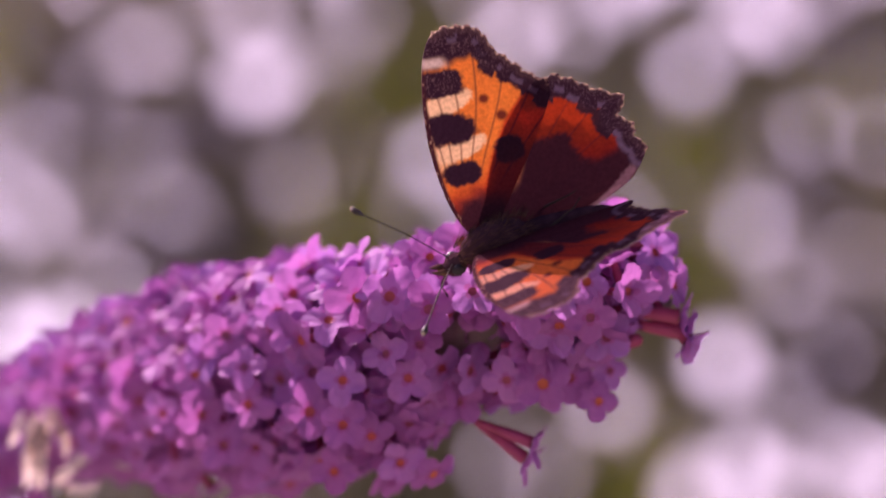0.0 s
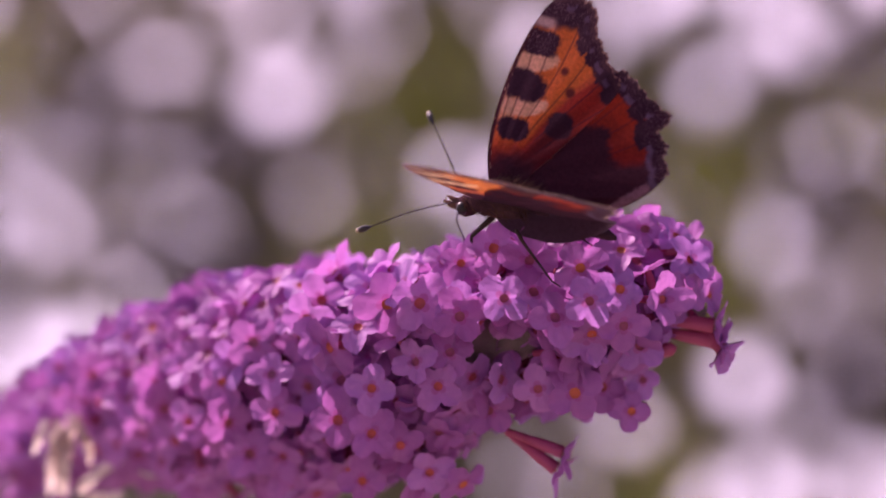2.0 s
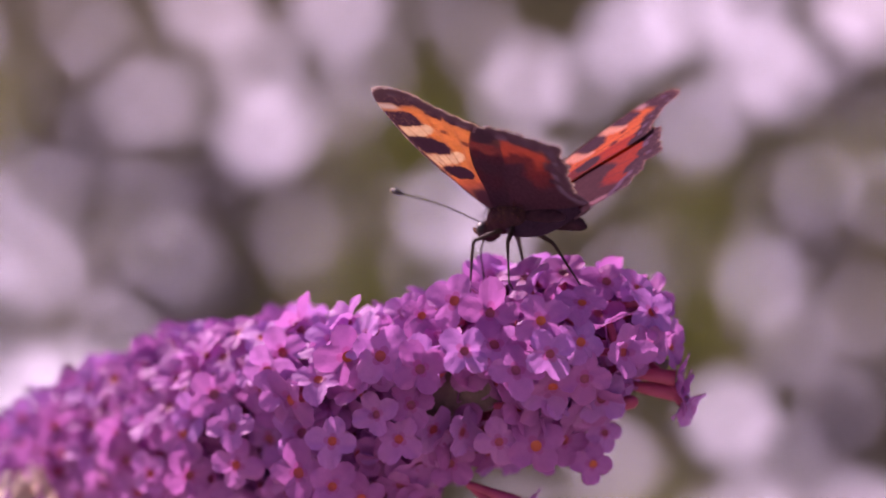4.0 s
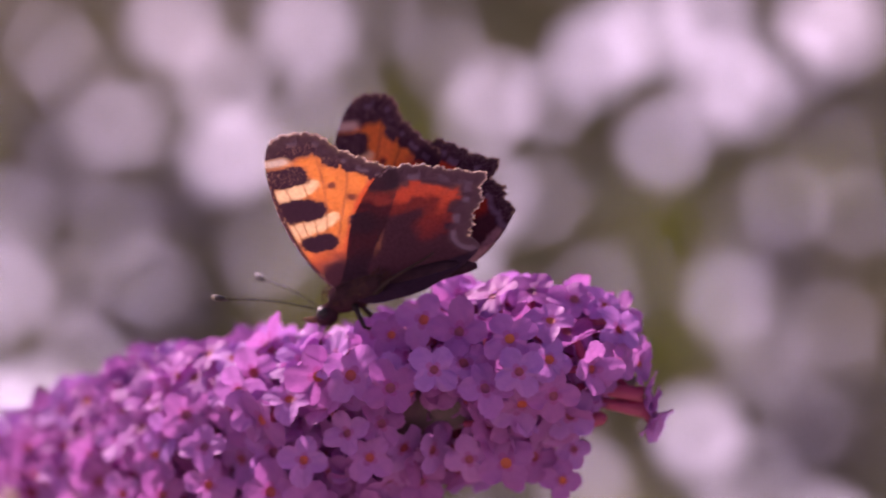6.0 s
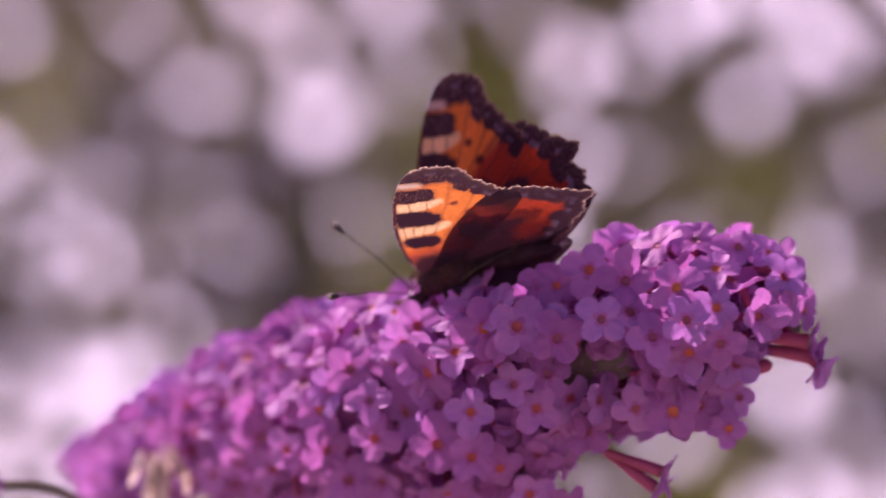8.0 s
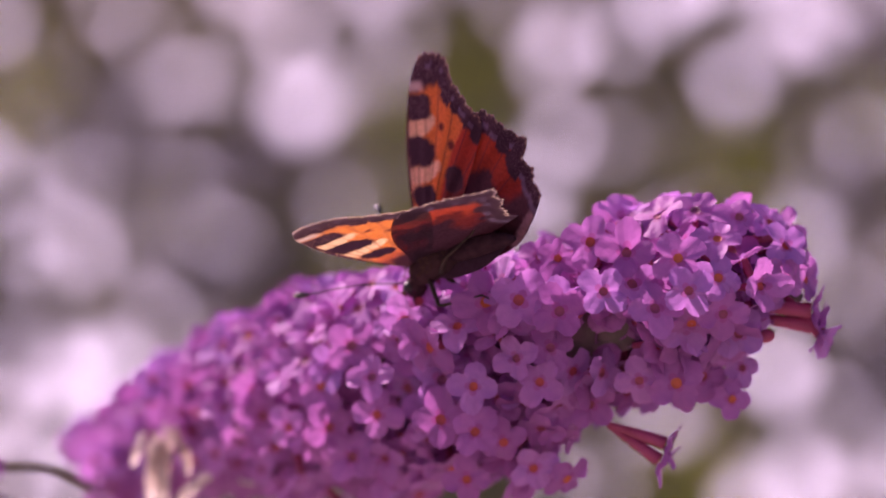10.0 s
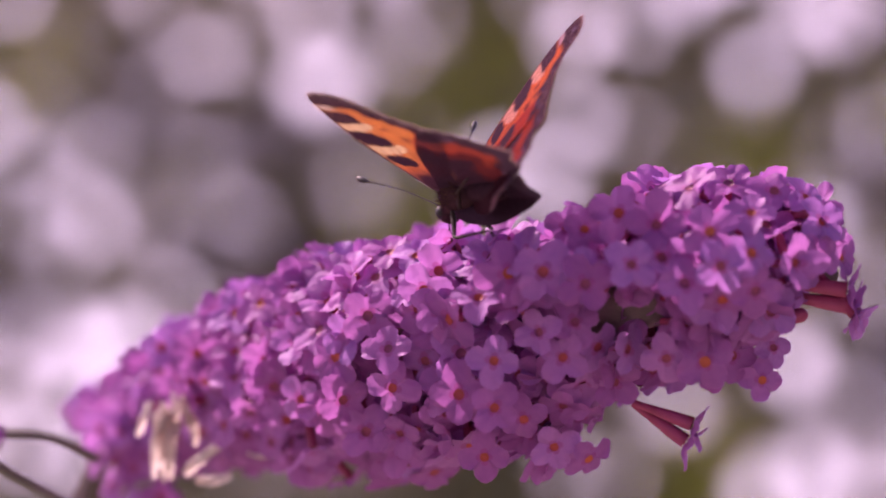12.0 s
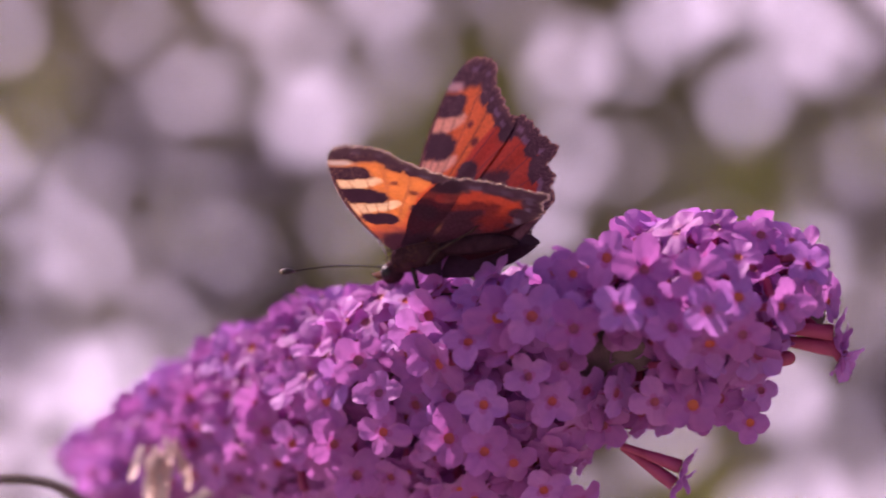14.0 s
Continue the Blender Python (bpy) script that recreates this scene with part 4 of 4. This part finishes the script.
# seconds; place in millimetres; heading, pitch and roll of the body; lift of the left and right wing, their sweep, and the forewings' own sweep, in degrees
FLIGHT = [
    (0, 21.0, -12.3, 1318.4, 8.7, -22.3, -46.9, 30.7, 48.6, -11.8, 0.1, -2.5, -1.7),
    (0.5, 21.1, -12.6, 1318.9, 14.3, -20.5, -50.6, 29.8, 37.7, -9.2, 0.7, -2.6, -1.7),
    (1, 22.2, -11.8, 1320.9, -20.5, 6.2, -51.8, 30.8, 42.9, 7.3, -5.7, -2.3, -1.4),
    (1.5, 18.5, -9.4, 1322.7, -19.6, 2.5, -22.3, 11.4, 62.1, 8.5, 0.7, -1.9, 0.3),
    (2, 18.3, -8.3, 1322.8, -33.8, 7.4, -33.6, 45.3, 43.7, 0.5, -6.9, 0.0, 1.7),
    (2.2, 18.1, -7.0, 1324.1, -40.6, 1.1, -28.2, 50.7, 49.0, 0.2, -4.7, -0.4, -2.3),
    (2.5, 18.0, -9.5, 1322.5, -40.4, -4.1, -25.1, 37.2, 55.8, 0.0, -2.8, -0.4, -0.0),
    (2.7, 17.8, -5.5, 1326.2, -35.4, 9.4, -13.6, 11.6, 48.0, 0.0, 0.7, -0.7, -4.6),
    (3, 22.8, -4.4, 1330.2, -43.0, 33.2, -10.1, 31.7, 38.1, 1.7, 1.8, 1.0, 2.1),
    (3.2, 23.9, -3.7, 1327.8, -56.9, 17.4, -8.7, 33.3, 20.8, 2.2, 6.1, 1.2, 4.2),
    (5.3, 20.4, -4.4, 1327.0, -55.3, -11.6, 2.5, 50.3, 76.3, 2.8, -2.5, -3.2, -7.0),
    (5.5, 18.5, -4.2, 1328.7, -43.7, 6.6, -4.0, 53.3, 39.7, 5.0, 1.6, -3.2, 6.1),
    (5.7, 12.8, -3.0, 1327.1, -41.2, -0.1, -6.5, 53.8, 40.3, 7.6, 3.2, -4.7, 3.9),
    (5.9, 10.1, -2.7, 1324.7, -26.3, -7.5, -8.6, 26.8, 64.8, 6.6, 3.4, -1.4, -0.1),
    (6, 10.5, -1.3, 1321.4, -23.6, -21.0, -0.4, 45.4, 76.3, 4.6, 2.0, -3.2, 2.1),
    (6.5, 10.6, 1.2, 1321.2, -23.4, -17.2, 4.6, 40.1, 79.8, 3.5, 1.5, -3.0, 2.0),
    (6.8, 10.9, 3.6, 1325.9, -7.8, 11.6, 2.6, 31.0, 43.9, -7.2, -9.5, -1.1, 5.5),
    (7, 8.8, 3.3, 1323.9, -4.2, 3.5, 0.6, 33.8, 52.4, -3.8, -9.2, -2.5, 9.1),
    (7.2, 5.0, 1.0, 1317.6, -5.3, -28.1, -5.0, 28.2, 51.0, 4.3, -0.0, -1.6, 4.3),
    (7.5, 5.1, 0.1, 1318.8, -34.3, -39.0, -17.0, 8.6, 84.2, 20.9, 2.0, 0.1, -0.6),
    (8, 1.9, 4.6, 1318.0, -28.3, -20.4, -13.2, 37.9, 67.5, 16.7, 3.1, 3.2, 2.8),
    (8.5, -0.5, -2.3, 1314.9, -31.8, -32.8, -17.7, 17.5, 71.8, 9.7, 2.7, -2.7, 1.9),
    (10.8, 0.3, -1.6, 1316.9, -61.4, -13.5, -18.0, 40.3, 74.5, 8.8, 8.9, 4.6, -0.9),
    (11, 0.1, -1.3, 1316.8, -58.1, -10.7, -25.3, 49.9, 55.6, 4.4, -1.8, 8.0, -1.5),
    (11.2, 0.9, 0.9, 1317.5, -60.0, -5.3, -24.1, 41.8, 48.7, 14.0, -3.4, 2.5, 0.2),
    (11.5, 0.5, 1.0, 1321.6, -58.6, 9.0, -8.6, 30.8, 46.5, 17.0, -2.4, -1.1, 9.2),
    (11.7, 3.1, 1.4, 1322.7, -67.0, 10.2, -7.8, 44.3, 59.0, 17.3, 1.3, 1.1, 14.1),
    (12, 0.2, -0.2, 1320.1, -72.1, -9.1, -13.2, 40.5, 46.9, 21.1, 12.3, -2.3, 8.6),
    (12.5, 0.4, -1.9, 1320.0, -74.6, -9.1, 6.9, 36.6, 75.9, 19.6, 0.0, -0.4, 1.2),
    (12.7, -0.5, 1.5, 1322.6, -63.8, -2.1, -0.1, 48.0, 60.9, 18.7, 2.9, 6.7, 2.4),
    (13, -0.2, 6.4, 1321.2, -56.3, 5.0, -6.0, 51.2, 49.4, 17.6, 1.1, 0.1, 7.7),
    (13.3, -1.3, 4.2, 1322.0, -46.5, 6.3, -15.7, 38.7, 26.4, 12.8, 5.3, 7.0, 2.0),
    (13.5, -2.8, 4.3, 1319.6, -43.7, -8.6, -16.8, 53.0, 50.9, 8.7, 4.3, 8.4, 1.2),
    (14, -2.8, 8.1, 1319.0, -43.5, -13.2, -13.2, 40.5, 56.2, 19.8, 5.8, -2.6, -2.6),
]


# how far the legs stand out under the body: seconds, 0 folded back to 1 standing
STAND = ((0, 0), (1.2, 0.2), (1.5, 0.8), (2.5, 0.8), (2.8, 1), (5.7, 1), (6.0, 0.1), (6.5, 0.1), (6.8, 0.7), (7.0, 0.7), (7.3, 0.2), (11.0, 0.1),
         (11.5, 0.6), (11.8, 0.5), (12, 0.0), (12.5, 0.0), (13, 0.55), (13.3, 0.45), (13.6, 0.2), (14, 0.1))


# seconds; for the left and the right antenna the angle out from the head and the angle up, in degrees
FEELERS = ((0, 55, 15, 28, 42), (0.5, 48, 28, 57, 32), (1, 57, 15, 35, 28), (1.5, 67, 8, 38, 42), (2, 62, 10, 42, 22), (2.5, 70, 8, 40, 20), (3, 52, 10, 42, 28),
           (5.5, 20, 35, 38, 32), (6.5, 78, 5, 25, 40), (7, 65, 17, 47, 30), (8, 75, 17, 15, 58), (11.5, 30, 28, 55, 47), (13, 28, 32, 45, 35), (13.5, 15, 22, 42, 30), (14, 70, 15, 42, 30))


def motions():
    body, wings = [], {(side, part): [] for side in ("left", "right") for part in (0, 1)}
    for t, x, y, z, heading, pitch, roll, lift_l, lift_r, sweep_l, sweep_r, fore_l, fore_r in FLIGHT:
        body.append((t, pose(x * MM, y * MM, z * MM, roll, -pitch, heading + 180)))
        for part, add_l, add_r in ((0, 0, 0), (1, fore_l, fore_r)):
            wings["left", part].append((t, pose(HINGE[0] * MM, HINGE[1] * MM, HINGE[2] * MM, lift_l, 0, 0) @ pose(0, 0, 0, 0, 0, sweep_l + add_l)))
            wings["right", part].append((t, pose(HINGE[0] * MM, -HINGE[1] * MM, HINGE[2] * MM, -lift_r, 0, 0) @ pose(0, 0, 0, 0, 0, -sweep_r - add_r)))
    walk(BUTTERFLY, body)
    for ant, sgn in ANTENNAE:
        walk(ant, [(t, pose(6.3 * MM, sgn * 0.6 * MM, 0.8 * MM, 0, -(ul if sgn > 0 else ur), sgn * (ol if sgn > 0 else orr))) for t, ol, ul, orr, ur in FEELERS])
    for leg, hip, sgn in LEGS:
        walk(leg, [(t, pose(hip.x * MM, hip.y * MM, hip.z * MM, -sgn * 30 * (1 - up), 80 * (1 - up), 0)) for t, up in STAND])
    for (side, part), rows in wings.items():
        walk(WINGS[side][part], rows)


motions()
